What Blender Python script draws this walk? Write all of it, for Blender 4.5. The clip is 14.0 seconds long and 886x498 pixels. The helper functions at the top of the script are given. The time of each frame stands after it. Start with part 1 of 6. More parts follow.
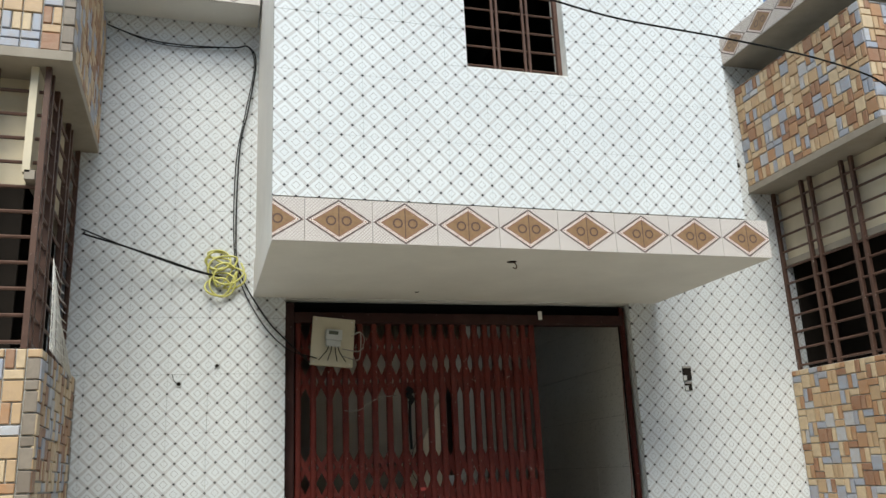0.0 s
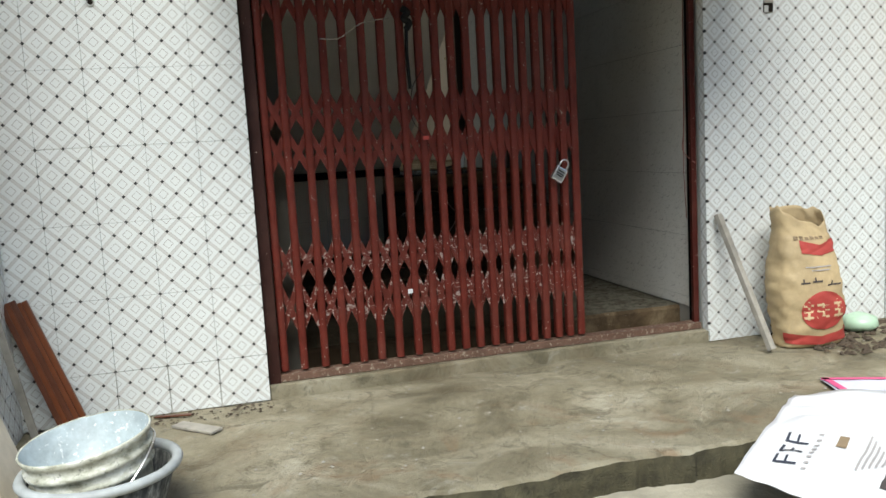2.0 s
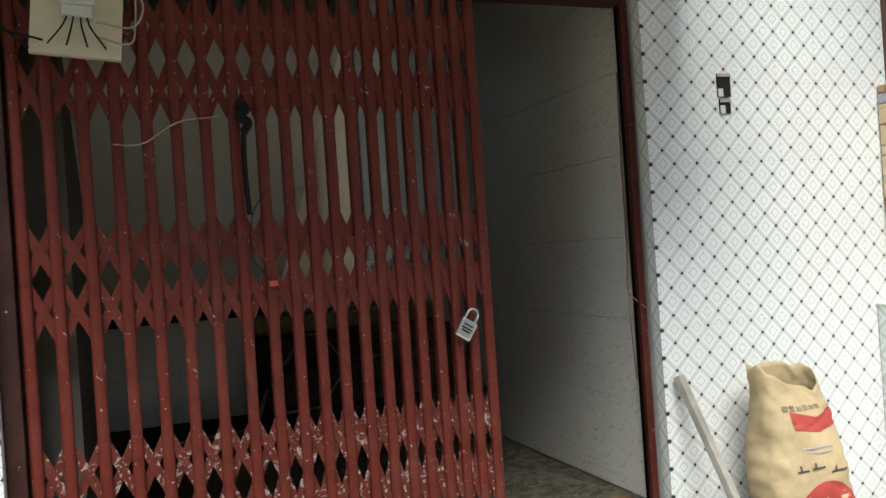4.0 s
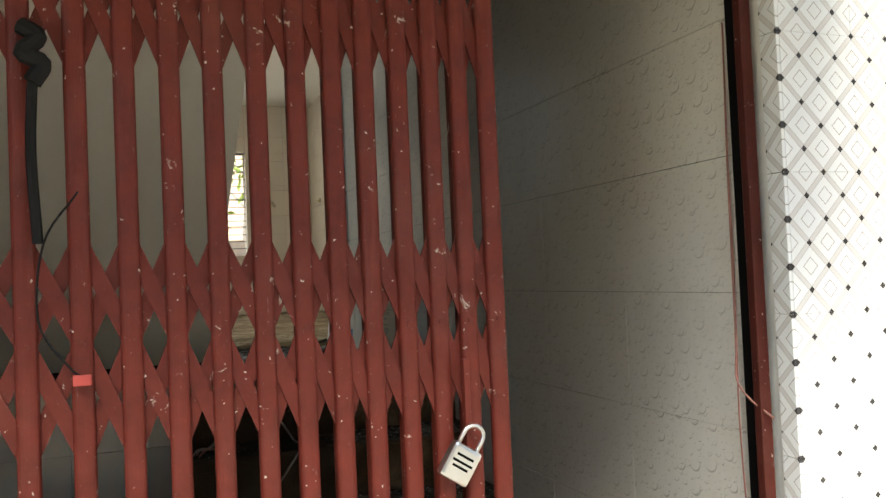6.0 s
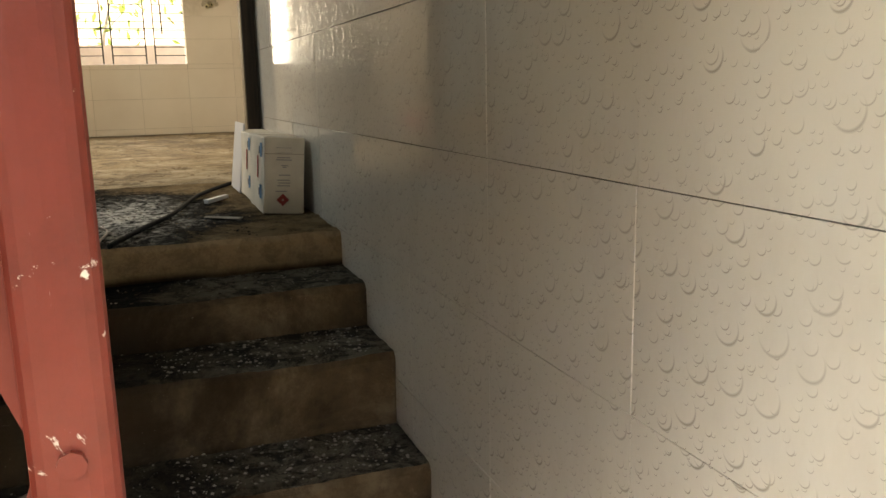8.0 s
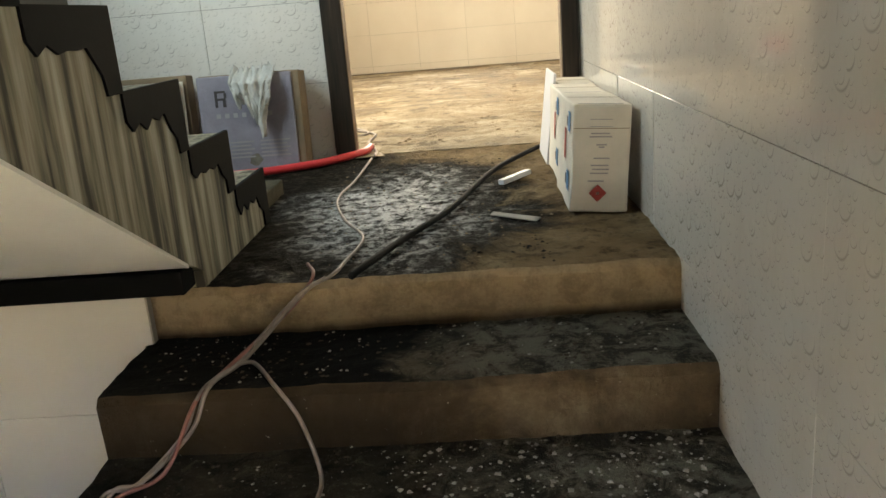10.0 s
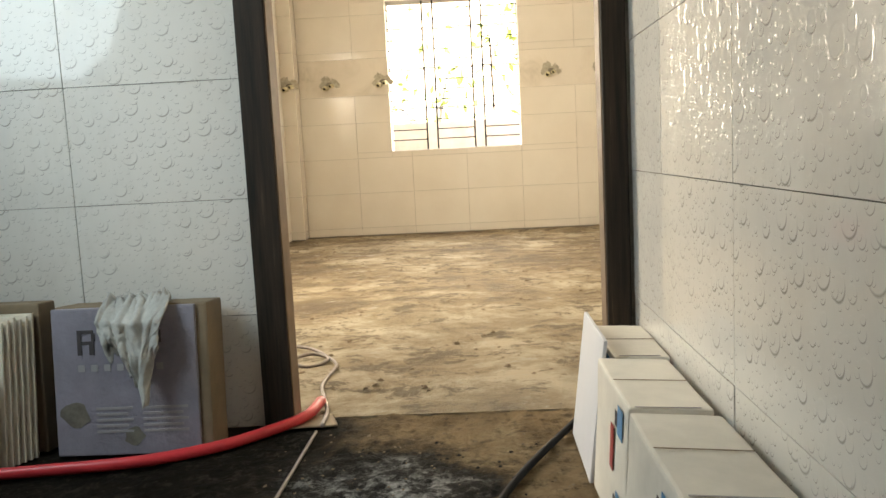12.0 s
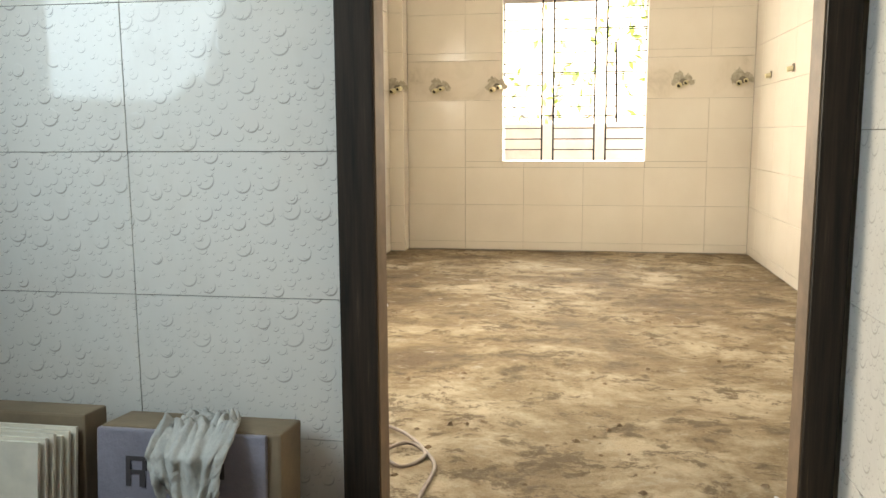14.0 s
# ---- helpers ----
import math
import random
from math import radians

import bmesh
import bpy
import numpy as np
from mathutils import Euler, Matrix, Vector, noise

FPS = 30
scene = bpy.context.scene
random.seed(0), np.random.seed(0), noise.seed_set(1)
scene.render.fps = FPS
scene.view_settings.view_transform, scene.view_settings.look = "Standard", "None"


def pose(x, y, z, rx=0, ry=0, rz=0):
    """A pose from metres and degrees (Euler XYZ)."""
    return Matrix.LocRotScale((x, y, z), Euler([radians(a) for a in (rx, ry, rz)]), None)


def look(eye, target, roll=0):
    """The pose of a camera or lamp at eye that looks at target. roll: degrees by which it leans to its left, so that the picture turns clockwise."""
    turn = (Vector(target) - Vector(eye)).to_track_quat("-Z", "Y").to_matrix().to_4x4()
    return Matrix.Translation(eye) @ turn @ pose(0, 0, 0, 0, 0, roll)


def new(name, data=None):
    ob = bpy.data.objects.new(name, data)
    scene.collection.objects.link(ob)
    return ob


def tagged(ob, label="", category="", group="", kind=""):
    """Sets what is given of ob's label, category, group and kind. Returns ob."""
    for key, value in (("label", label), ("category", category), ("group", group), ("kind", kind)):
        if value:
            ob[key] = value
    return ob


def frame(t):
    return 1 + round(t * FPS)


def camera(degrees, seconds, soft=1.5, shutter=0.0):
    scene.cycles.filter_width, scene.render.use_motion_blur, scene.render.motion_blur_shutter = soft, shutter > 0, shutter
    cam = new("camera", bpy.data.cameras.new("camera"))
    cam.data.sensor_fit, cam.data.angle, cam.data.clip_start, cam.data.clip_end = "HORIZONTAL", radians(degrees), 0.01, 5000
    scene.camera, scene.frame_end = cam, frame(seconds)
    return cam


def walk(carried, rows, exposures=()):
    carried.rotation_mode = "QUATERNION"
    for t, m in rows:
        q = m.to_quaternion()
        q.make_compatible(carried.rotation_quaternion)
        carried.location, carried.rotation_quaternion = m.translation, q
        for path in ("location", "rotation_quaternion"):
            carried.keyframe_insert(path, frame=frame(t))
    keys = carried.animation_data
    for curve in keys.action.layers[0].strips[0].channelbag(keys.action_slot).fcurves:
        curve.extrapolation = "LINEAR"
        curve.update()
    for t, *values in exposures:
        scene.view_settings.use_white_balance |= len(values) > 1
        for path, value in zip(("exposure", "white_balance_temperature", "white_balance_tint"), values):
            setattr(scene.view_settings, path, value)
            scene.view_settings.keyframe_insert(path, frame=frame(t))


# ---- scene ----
cam = camera(56.7, 14.0)
EXPOSURE = [(0, 0.22, 6500, 3), (0.8, 0.38, 6450, 2), (3.5, 0.55, 6400, 2), (6, 2.0, 7100, 5), (7, 2.3, 7400, 7), (7.5, 2.65, 7800, 8), (8, 3.1, 8500, 9), (8.5, 4.1, 8900, 7), (9.5, 4.2, 8200, 6), (11, 4.65, 7500, 5), (11.5, 4.42, 7500, 6), (12, 4.0, 7600, 8), (12.5, 3.55, 7700, 10), (13, 3.5, 7700, 10), (13.5, 3.62, 7600, 9), (14, 4.0, 7400, 8)]
PATH = [
    (0, (0.036, 0.153, 1.144), (0.601, 1.998, 1.671), -2.6),
    (0.5, (0.131, 0.402, 1.104), (0.692, 2.299, 1.398), -3.2),
    (1, (0.221, 0.624, 1.053), (0.689, 2.568, 1.087), -2.3),
    (1.5, (0.226, 0.898, 1.042), (0.721, 2.831, 0.911), -2.1),
    (2, (0.347, 1.183, 1.033), (0.866, 3.098, 0.781), -3.3),
    (2.5, (0.471, 1.433, 1.034), (1.002, 3.342, 0.759), -3.5),
    (3, (0.544, 1.739, 1.108), (1.223, 3.608, 0.89), -2.9),
    (3.5, (0.681, 1.948, 1.131), (1.404, 3.812, 1.089), -3.8),
    (6, (1.332, 3.293, 1.206), (2.033, 5.165, 1.268), -2.5),
    (6.5, (1.454, 3.585, 1.256), (2.319, 5.388, 1.208), -1.9),
    (7, (1.708, 3.905, 1.273), (2.487, 5.741, 1.13), -0.9),
    (7.5, (1.842, 4.12, 1.286), (2.606, 5.942, 0.979), -1.3),
    (8, (2.002, 4.365, 1.267), (2.688, 6.203, 0.876), -1.2),
    (8.3, (2.080, 4.520, 1.255), (2.410, 6.450, 0.825), -2.8),
    (8.5, (2.122, 4.595, 1.258), (2.233, 6.543, 0.817), -3.3),
    (8.7, (2.150, 4.670, 1.260), (2.135, 6.622, 0.823), -3.2),
    (10.8, (2.205, 5.691, 1.379), (2.077, 7.593, 0.774), -4.4),
    (11, (2.2, 5.806, 1.349), (2.079, 7.716, 0.769), -3.8),
    (11.5, (2.218, 6.093, 1.409), (2.18, 8.032, 0.92), -3.2),
    (12, (2.219, 6.383, 1.517), (2.128, 8.367, 1.281), -2.9),
    (12.5, (2.285, 6.468, 1.664), (2.094, 8.458, 1.588), -7.3),
    (13, (2.267, 6.564, 1.663), (2.09, 8.556, 1.631), -7.7),
    (13.5, (2.132, 6.772, 1.676), (1.89, 8.751, 1.517), -1.7),
    (14, (2.11, 6.864, 1.756), (1.786, 8.818, 1.479), -0.3),
]
walk(cam, [(t, look(e, g, r)) for t, e, g, r in PATH], EXPOSURE)

# ---- light ----
world = bpy.data.worlds.new("sky")
scene.world = world
world.use_nodes = True
sky = world.node_tree.nodes.new("ShaderNodeTexSky")
sky.sky_type, sky.sun_disc = "NISHITA", False
sky.sun_elevation, sky.sun_rotation = radians(54), radians(198)
background = world.node_tree.nodes["Background"]
background.inputs["Strength"].default_value = 0.15
world.node_tree.links.new(sky.outputs[0], background.inputs["Color"])
sun = new("sun", bpy.data.lights.new("sun", "SUN"))
sun.data.energy, sun.data.angle, sun.data.color = 4.2, radians(40), (1.0, 0.96, 0.9)
sun.matrix_world = look((-2.0, -6.0, 16.4), (1.5, 4.6, 1.0))


def window_light(name, place, target, w, h, watts, color):
    ob = new(name, bpy.data.lights.new(name, "AREA"))
    ob.data.shape, ob.data.size, ob.data.size_y, ob.data.energy, ob.data.color = "RECTANGLE", w, h, watts, color
    ob.matrix_world = look(place, target)
    return ob


window_light("stair_window_daylight", (0.64, 7.50, 2.32), (1.70, 8.38, 1.25), 0.80, 1.1, 1.25, (0.62, 0.81, 1.0)).data.spread = radians(145)
window_light("window_daylight", (2.06, 13.62, 2.16), (2.06, 8.0, 1.2), 1.1, 1.24, 4.2, (1.0, 0.97, 0.9))
window_light("side_window_daylight", (0.50, 10.2, 2.15), (3.4, 10.2, 1.2), 1.3, 1.2, 7.3, (1.0, 0.96, 0.88))


# ---- materials ----
def graph(name):
    m = bpy.data.materials.new(name)
    m.use_nodes = True
    t = m.node_tree
    return m, t.nodes, t.links, t.nodes["Principled BSDF"]


class N:
    """Short calls for node building."""

    def __init__(self, name):
        self.m, self.n, self.l, self.b = graph(name)
        self.co = self.n.new("ShaderNodeTexCoord").outputs["Object"]

    def put(self, sock, v):
        if isinstance(v, bpy.types.NodeSocket):
            self.l.new(v, sock)
        else:
            sock.default_value = v

    def math(self, op, a, b=0.0, c=0.0):
        k = self.n.new("ShaderNodeMath")
        k.operation = op
        for sock, v in zip(k.inputs, (a, b, c)):
            self.put(sock, v)
        return k.outputs[0]

    def noise(self, scale, detail=6.0, rough=0.6, co=None, dist=0.0):
        k = self.n.new("ShaderNodeTexNoise")
        self.l.new(co or self.co, k.inputs["Vector"])
        k.inputs["Scale"].default_value, k.inputs["Detail"].default_value = scale, detail
        k.inputs["Roughness"].default_value, k.inputs["Distortion"].default_value = rough, dist
        return k.outputs["Fac"]

    def ramp(self, fac, stops):
        k = self.n.new("ShaderNodeValToRGB")
        e = k.color_ramp.elements
        while len(e) < len(stops):
            e.new(0.5)
        for el, (p, c) in zip(e, stops):
            el.position, el.color = p, (*c, 1.0) if len(c) == 3 else c
        self.l.new(fac, k.inputs[0])
        return k.outputs[0]

    def level(self, fac, lo, hi, a=0.0, b=1.0):
        k = self.n.new("ShaderNodeMapRange")
        for sock, v in zip(k.inputs, (fac, lo, hi, a, b)):
            self.put(sock, v)
        return k.outputs[0]

    def mix(self, fac, a, b, how="MIX"):
        k = self.n.new("ShaderNodeMix")
        k.data_type, k.blend_type = "RGBA", how
        self.put(k.inputs[0], fac)
        for sock, v in ((k.inputs[6], a), (k.inputs[7], b)):
            self.put(sock, (*v, 1.0) if isinstance(v, tuple) and len(v) == 3 else v)
        return k.outputs[2]

    def mapped(self, scale=(1, 1, 1), shift=(0, 0, 0), co=None):
        k = self.n.new("ShaderNodeMapping")
        self.l.new(co or self.co, k.inputs[0])
        k.inputs["Scale"].default_value, k.inputs["Location"].default_value = scale, shift
        return k.outputs[0]

    def axes(self):
        k = self.n.new("ShaderNodeSeparateXYZ")
        self.l.new(self.co, k.inputs[0])
        return k.outputs

    def random(self):
        return self.n.new("ShaderNodeObjectInfo").outputs["Random"]

    def world_co(self):
        return self.n.new("ShaderNodeNewGeometry").outputs["Position"]

    def bump(self, height, strength=0.3, distance=0.01):
        k = self.n.new("ShaderNodeBump")
        k.inputs["Strength"].default_value, k.inputs["Distance"].default_value = strength, distance
        self.l.new(height, k.inputs["Height"])
        self.l.new(k.outputs[0], self.b.inputs["Normal"])

    def done(self, color=None, rough=None, metal=0.0, spec=0.5, coat=0.0):
        if color is not None:
            self.put(self.b.inputs["Base Color"], (*color, 1.0) if isinstance(color, tuple) and len(color) == 3 else color)
        if rough is not None:
            self.put(self.b.inputs["Roughness"], rough)
        self.b.inputs["Metallic"].default_value = metal
        self.put(self.b.inputs["Specular IOR Level"], spec)
        self.b.inputs["Coat Weight"].default_value = coat
        return self.m


def diamond_tile():
    """White glazed tile: grey diagonal bands, dark dots where they cross, a small diamond between."""
    k = N("diamond_tile")
    x, _, z = k.axes()
    a = k.math("MULTIPLY", k.math("ADD", x, z), 10.0)
    b = k.math("MULTIPLY", k.math("SUBTRACT", x, z), 10.0)
    da, db = k.math("PINGPONG", a, 0.5), k.math("PINGPONG", b, 0.5)
    band = k.math("MAXIMUM", k.math("LESS_THAN", da, 0.085), k.math("LESS_THAN", db, 0.085))
    line = k.math("MAXIMUM", k.math("LESS_THAN", k.math("ABSOLUTE", k.math("SUBTRACT", da, 0.075)), 0.014),
                  k.math("LESS_THAN", k.math("ABSOLUTE", k.math("SUBTRACT", db, 0.075)), 0.014))
    dot = k.math("MULTIPLY", k.math("LESS_THAN", da, 0.075), k.math("LESS_THAN", db, 0.075))
    near = k.math("MINIMUM", da, db)
    ring = k.math("MULTIPLY", k.math("GREATER_THAN", near, 0.295), k.math("LESS_THAN", near, 0.325))
    cloud = k.noise(3.0, co=k.world_co())
    white = k.ramp(cloud, [(0.3, (0.64, 0.665, 0.675)), (0.7, (0.72, 0.74, 0.745))])
    c = k.mix(band, white, (0.56, 0.555, 0.55))
    c = k.mix(line, c, (0.47, 0.465, 0.46))
    c = k.mix(ring, c, (0.40, 0.385, 0.375))
    c = k.mix(dot, c, (0.045, 0.043, 0.045))
    dirt = k.level(k.noise(9.0, 8.0, 0.7, k.world_co()), 0.62, 0.8, 0.0, 0.25)
    c = k.mix(dirt, c, (0.42, 0.38, 0.32))
    return k.done(c, 0.22, spec=0.4)


def border_tile():
    """Border tile: a brown diamond with two rings on a cream ground with a fine net."""
    k = N("border_tile")
    x, _, z = k.axes()
    u = k.math("DIVIDE", k.math("ABSOLUTE", k.math("SUBTRACT", x, 0.1475)), 0.1475)
    v = k.math("DIVIDE", k.math("ABSOLUTE", k.math("SUBTRACT", z, 0.0975)), 0.0975)
    d = k.math("ADD", u, v)
    r = k.math("SQRT", k.math("ADD", k.math("POWER", k.math("SUBTRACT", k.math("ABSOLUTE", k.math("SUBTRACT", x, 0.1475)), 0.034), 2.0),
                              k.math("POWER", k.math("SUBTRACT", z, 0.0975), 2.0)))
    net_a = k.math("PINGPONG", k.math("MULTIPLY", k.math("ADD", x, z), 66.0), 0.5)
    net_b = k.math("PINGPONG", k.math("MULTIPLY", k.math("SUBTRACT", x, z), 66.0), 0.5)
    net = k.math("LESS_THAN", k.math("MINIMUM", net_a, net_b), 0.12)
    c = k.mix(net, (0.66, 0.62, 0.58), (0.36, 0.30, 0.28))
    c = k.mix(k.math("LESS_THAN", d, 0.98), c, (0.12, 0.085, 0.075))
    c = k.mix(k.math("LESS_THAN", d, 0.88), c, (0.72, 0.66, 0.60))
    beads = k.math("MULTIPLY", k.math("LESS_THAN", k.math("ABSOLUTE", k.math("SUBTRACT", d, 0.82)), 0.030), k.math("LESS_THAN", k.math("PINGPONG", k.math("MULTIPLY", k.math("SUBTRACT", u, v), 9.0), 0.5), 0.22))
    c = k.mix(beads, c, (0.30, 0.10, 0.07))
    c = k.mix(k.math("LESS_THAN", d, 0.76), c, (0.25, 0.13, 0.09))
    c = k.mix(k.math("LESS_THAN", d, 0.69), c, k.ramp(k.noise(40.0), [(0.3, (0.21, 0.125, 0.065)), (0.7, (0.30, 0.19, 0.10))]))
    c = k.mix(k.math("LESS_THAN", k.math("ABSOLUTE", k.math("SUBTRACT", r, 0.019)), 0.0035), c, (0.10, 0.06, 0.05))
    c = k.mix(k.math("MULTIPLY", k.math("LESS_THAN", k.math("ABSOLUTE", k.math("SUBTRACT", x, 0.1475)), 0.0022), k.math("LESS_THAN", d, 0.7)), c, (0.10, 0.06, 0.05))
    return k.done(c, 0.3, spec=0.4)


def bubble_tile(name, base, tint):
    """Glazed tile with slightly raised drops of several sizes, their shade painted as thin crescents."""
    k = N(name)
    parts = k.n.new("ShaderNodeSeparateXYZ")
    k.l.new(k.world_shift(), parts.inputs[0])
    u, v = parts.outputs[0], parts.outputs[2]
    height, crescent_shade = None, None
    for scale, r_lo, r_hi, amp, keep in ((15.5, 0.20, 0.36, 1.0, 0.35), (31.0, 0.16, 0.36, 0.8, 0.22), (56.0, 0.15, 0.34, 0.55, 0.30)):
        flat = k.n.new("ShaderNodeCombineXYZ")
        k.put(flat.inputs[0], k.math("MULTIPLY", u, scale))
        k.put(flat.inputs[1], k.math("MULTIPLY", v, scale))
        cell = k.n.new("ShaderNodeTexVoronoi")
        cell.voronoi_dimensions = "2D"
        k.l.new(flat.outputs[0], cell.inputs["Vector"])
        cell.inputs["Scale"].default_value, cell.inputs["Randomness"].default_value = 1.0, 0.9
        sep = k.n.new("ShaderNodeSeparateColor")
        k.l.new(cell.outputs["Color"], sep.inputs[0])
        shown = k.math("GREATER_THAN", sep.outputs[0], keep)
        radius = k.level(sep.outputs[1], 0.0, 1.0, r_lo, r_hi)
        d = k.math("DIVIDE", cell.outputs["Distance"], radius)
        off = k.n.new("ShaderNodeVectorMath")
        off.operation = "SUBTRACT"
        k.l.new(flat.outputs[0], off.inputs[0])
        k.l.new(cell.outputs["Position"], off.inputs[1])
        side = k.n.new("ShaderNodeVectorMath")
        side.operation = "ADD"
        k.l.new(off.outputs[0], side.inputs[0])
        side.inputs[1].default_value = (0.026, -0.048, 0.0)
        span = k.n.new("ShaderNodeVectorMath")
        span.operation = "LENGTH"
        k.l.new(side.outputs[0], span.inputs[0])
        d2 = k.math("DIVIDE", span.outputs["Value"], radius)
        inside = k.level(d, 0.90, 1.04, 1.0, 0.0)
        crescent = k.math("MULTIPLY", k.math("MULTIPLY", inside, k.level(d2, 0.93, 1.06)), shown)
        dome = k.math("MULTIPLY", k.math("MULTIPLY", k.level(d, 0.80, 1.0, 1.0, 0.0), amp), shown)
        height = dome if height is None else k.math("MAXIMUM", height, dome)
        crescent_shade = crescent if crescent_shade is None else k.math("MAXIMUM", crescent_shade, crescent)
    k.bump(height, 0.17, 0.0012)
    cloud = k.noise(2.2, co=k.world_co())
    c = k.mix(cloud, base, tint)
    # the crescents put the shade of each raised drop into the colour
    c = k.mix(k.math("MULTIPLY", crescent_shade, k.level(k.noise(1.4, 3.0, 0.5, k.world_co()), 0.40, 0.58, 0.5, 0.85)), c, (0.22, 0.195, 0.172))
    smear = k.level(k.noise(5.0, 7.0, 0.7, k.mapped((1, 1, 0.5), co=k.world_co())), 0.5, 0.78, 0.0, 0.3)
    c = k.mix(smear, c, (0.42, 0.38, 0.33))
    return k.done(c, k.level(smear, 0.0, 0.3, 0.055, 0.17), spec=0.45)


def world_shift(self):
    """Object place plus a jump of its own for every piece."""
    k = self.n.new("ShaderNodeVectorMath")
    k.operation = "ADD"
    self.l.new(self.co, k.inputs[0])
    r = self.n.new("ShaderNodeCombineXYZ")
    self.l.new(self.math("MULTIPLY", self.random(), 37.0), r.inputs[0])
    self.l.new(self.math("MULTIPLY", self.random(), 91.0), r.inputs[2])
    self.l.new(r.outputs[0], k.inputs[1])
    return k.outputs[0]


N.world_shift = world_shift


def cream_tile():
    k = N("cream_tile")
    c = k.ramp(k.noise(1.5, co=k.world_co()), [(0.3, (0.66, 0.60, 0.52)), (0.7, (0.74, 0.69, 0.61))])
    c = k.mix(k.math("MULTIPLY", k.random(), 0.12), c, (0.55, 0.5, 0.43))
    return k.done(c, 0.16, spec=0.5)


def plain(name, color, rough=0.6, vary=0.12, scale=8.0, metal=0.0, spec=0.4, relief=0.1, distance=0.003):
    k = N(name)
    lo = tuple(v * (1 - vary) for v in color)
    hi = tuple(min(v * (1 + vary), 0.9) for v in color)
    f = k.noise(scale, 8.0, 0.65)
    c = k.ramp(f, [(0.3, lo), (0.7, hi)])
    k.bump(k.noise(scale * 9, 5.0), relief, distance)
    return k.done(c, rough, metal, spec)


def wet_cement():
    """Rough olive-grey cement of the porch, stained rusty brown, damp and mossy in places."""
    k = N("porch_cement")
    w = k.world_co()
    sep = k.n.new("ShaderNodeSeparateXYZ")
    k.l.new(w, sep.inputs[0])
    big, mid, fine, grit = k.noise(1.5, 7.0, 0.68, w, 1.2), k.noise(7.0, 11.0, 0.78, w, 0.8), k.noise(60.0, 8.0, 0.78, w), k.noise(190.0, 3.0, 0.6, w)
    c = k.ramp(big, [(0.34, (0.14, 0.122, 0.080)), (0.47, (0.245, 0.215, 0.148)), (0.58, (0.34, 0.305, 0.225)), (0.70, (0.46, 0.425, 0.34))])
    c = k.mix(k.level(mid, 0.53, 0.62, 0.0, 0.65), c, (0.10, 0.088, 0.058))
    c = k.mix(k.level(mid, 0.34, 0.42, 0.65, 0.0), c, (0.36, 0.34, 0.29))
    rust = k.math("MULTIPLY", k.level(k.noise(2.7, 8.0, 0.7, w, 1.5), 0.52, 0.64, 0.0, 0.55), k.level(sep.outputs[1], 3.5, 4.2, 1.0, 0.25))
    c = k.mix(rust, c, (0.22, 0.125, 0.065))
    c = k.mix(k.level(fine, 0.56, 0.68, 0.0, 0.6), c, (0.065, 0.056, 0.04))
    c = k.mix(k.level(fine, 0.30, 0.40, 0.5, 0.0), c, (0.40, 0.375, 0.32))
    c = k.mix(k.level(grit, 0.66, 0.70, 0.0, 0.5), c, (0.05, 0.042, 0.03))
    k.bump(k.math("ADD", mid, k.math("MULTIPLY", fine, 0.45)), 1.0, 0.02)
    return k.done(c, k.level(big, 0.35, 0.6, 0.5, 0.88), spec=0.3)


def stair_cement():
    """Brown screed of the risers, rubbed pale in places and darker to the left below the top."""
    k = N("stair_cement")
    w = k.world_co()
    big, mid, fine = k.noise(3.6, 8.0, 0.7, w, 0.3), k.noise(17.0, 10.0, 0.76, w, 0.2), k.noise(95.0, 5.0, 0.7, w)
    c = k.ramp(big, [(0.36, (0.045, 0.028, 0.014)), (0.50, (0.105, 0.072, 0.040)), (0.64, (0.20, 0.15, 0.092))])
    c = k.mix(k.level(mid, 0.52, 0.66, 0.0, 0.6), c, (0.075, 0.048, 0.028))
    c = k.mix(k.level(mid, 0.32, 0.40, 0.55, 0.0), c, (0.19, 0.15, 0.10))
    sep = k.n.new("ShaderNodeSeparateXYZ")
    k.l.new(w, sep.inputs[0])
    left_dark = k.math("MULTIPLY", k.level(k.math("ADD", sep.outputs[0], k.math("MULTIPLY", big, 0.7)), 2.35, 2.75, 1.0, 0.0), k.level(sep.outputs[2], 0.705, 0.725, 1.0, 0.0))
    c = k.mix(k.math("MULTIPLY", left_dark, 0.82), c, (0.024, 0.015, 0.008))
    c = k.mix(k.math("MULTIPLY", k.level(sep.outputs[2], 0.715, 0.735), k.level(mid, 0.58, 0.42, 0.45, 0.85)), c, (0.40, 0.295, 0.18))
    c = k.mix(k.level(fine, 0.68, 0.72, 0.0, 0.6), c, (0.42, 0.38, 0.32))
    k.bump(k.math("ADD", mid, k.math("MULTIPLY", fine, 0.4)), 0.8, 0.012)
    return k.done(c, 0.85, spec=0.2)


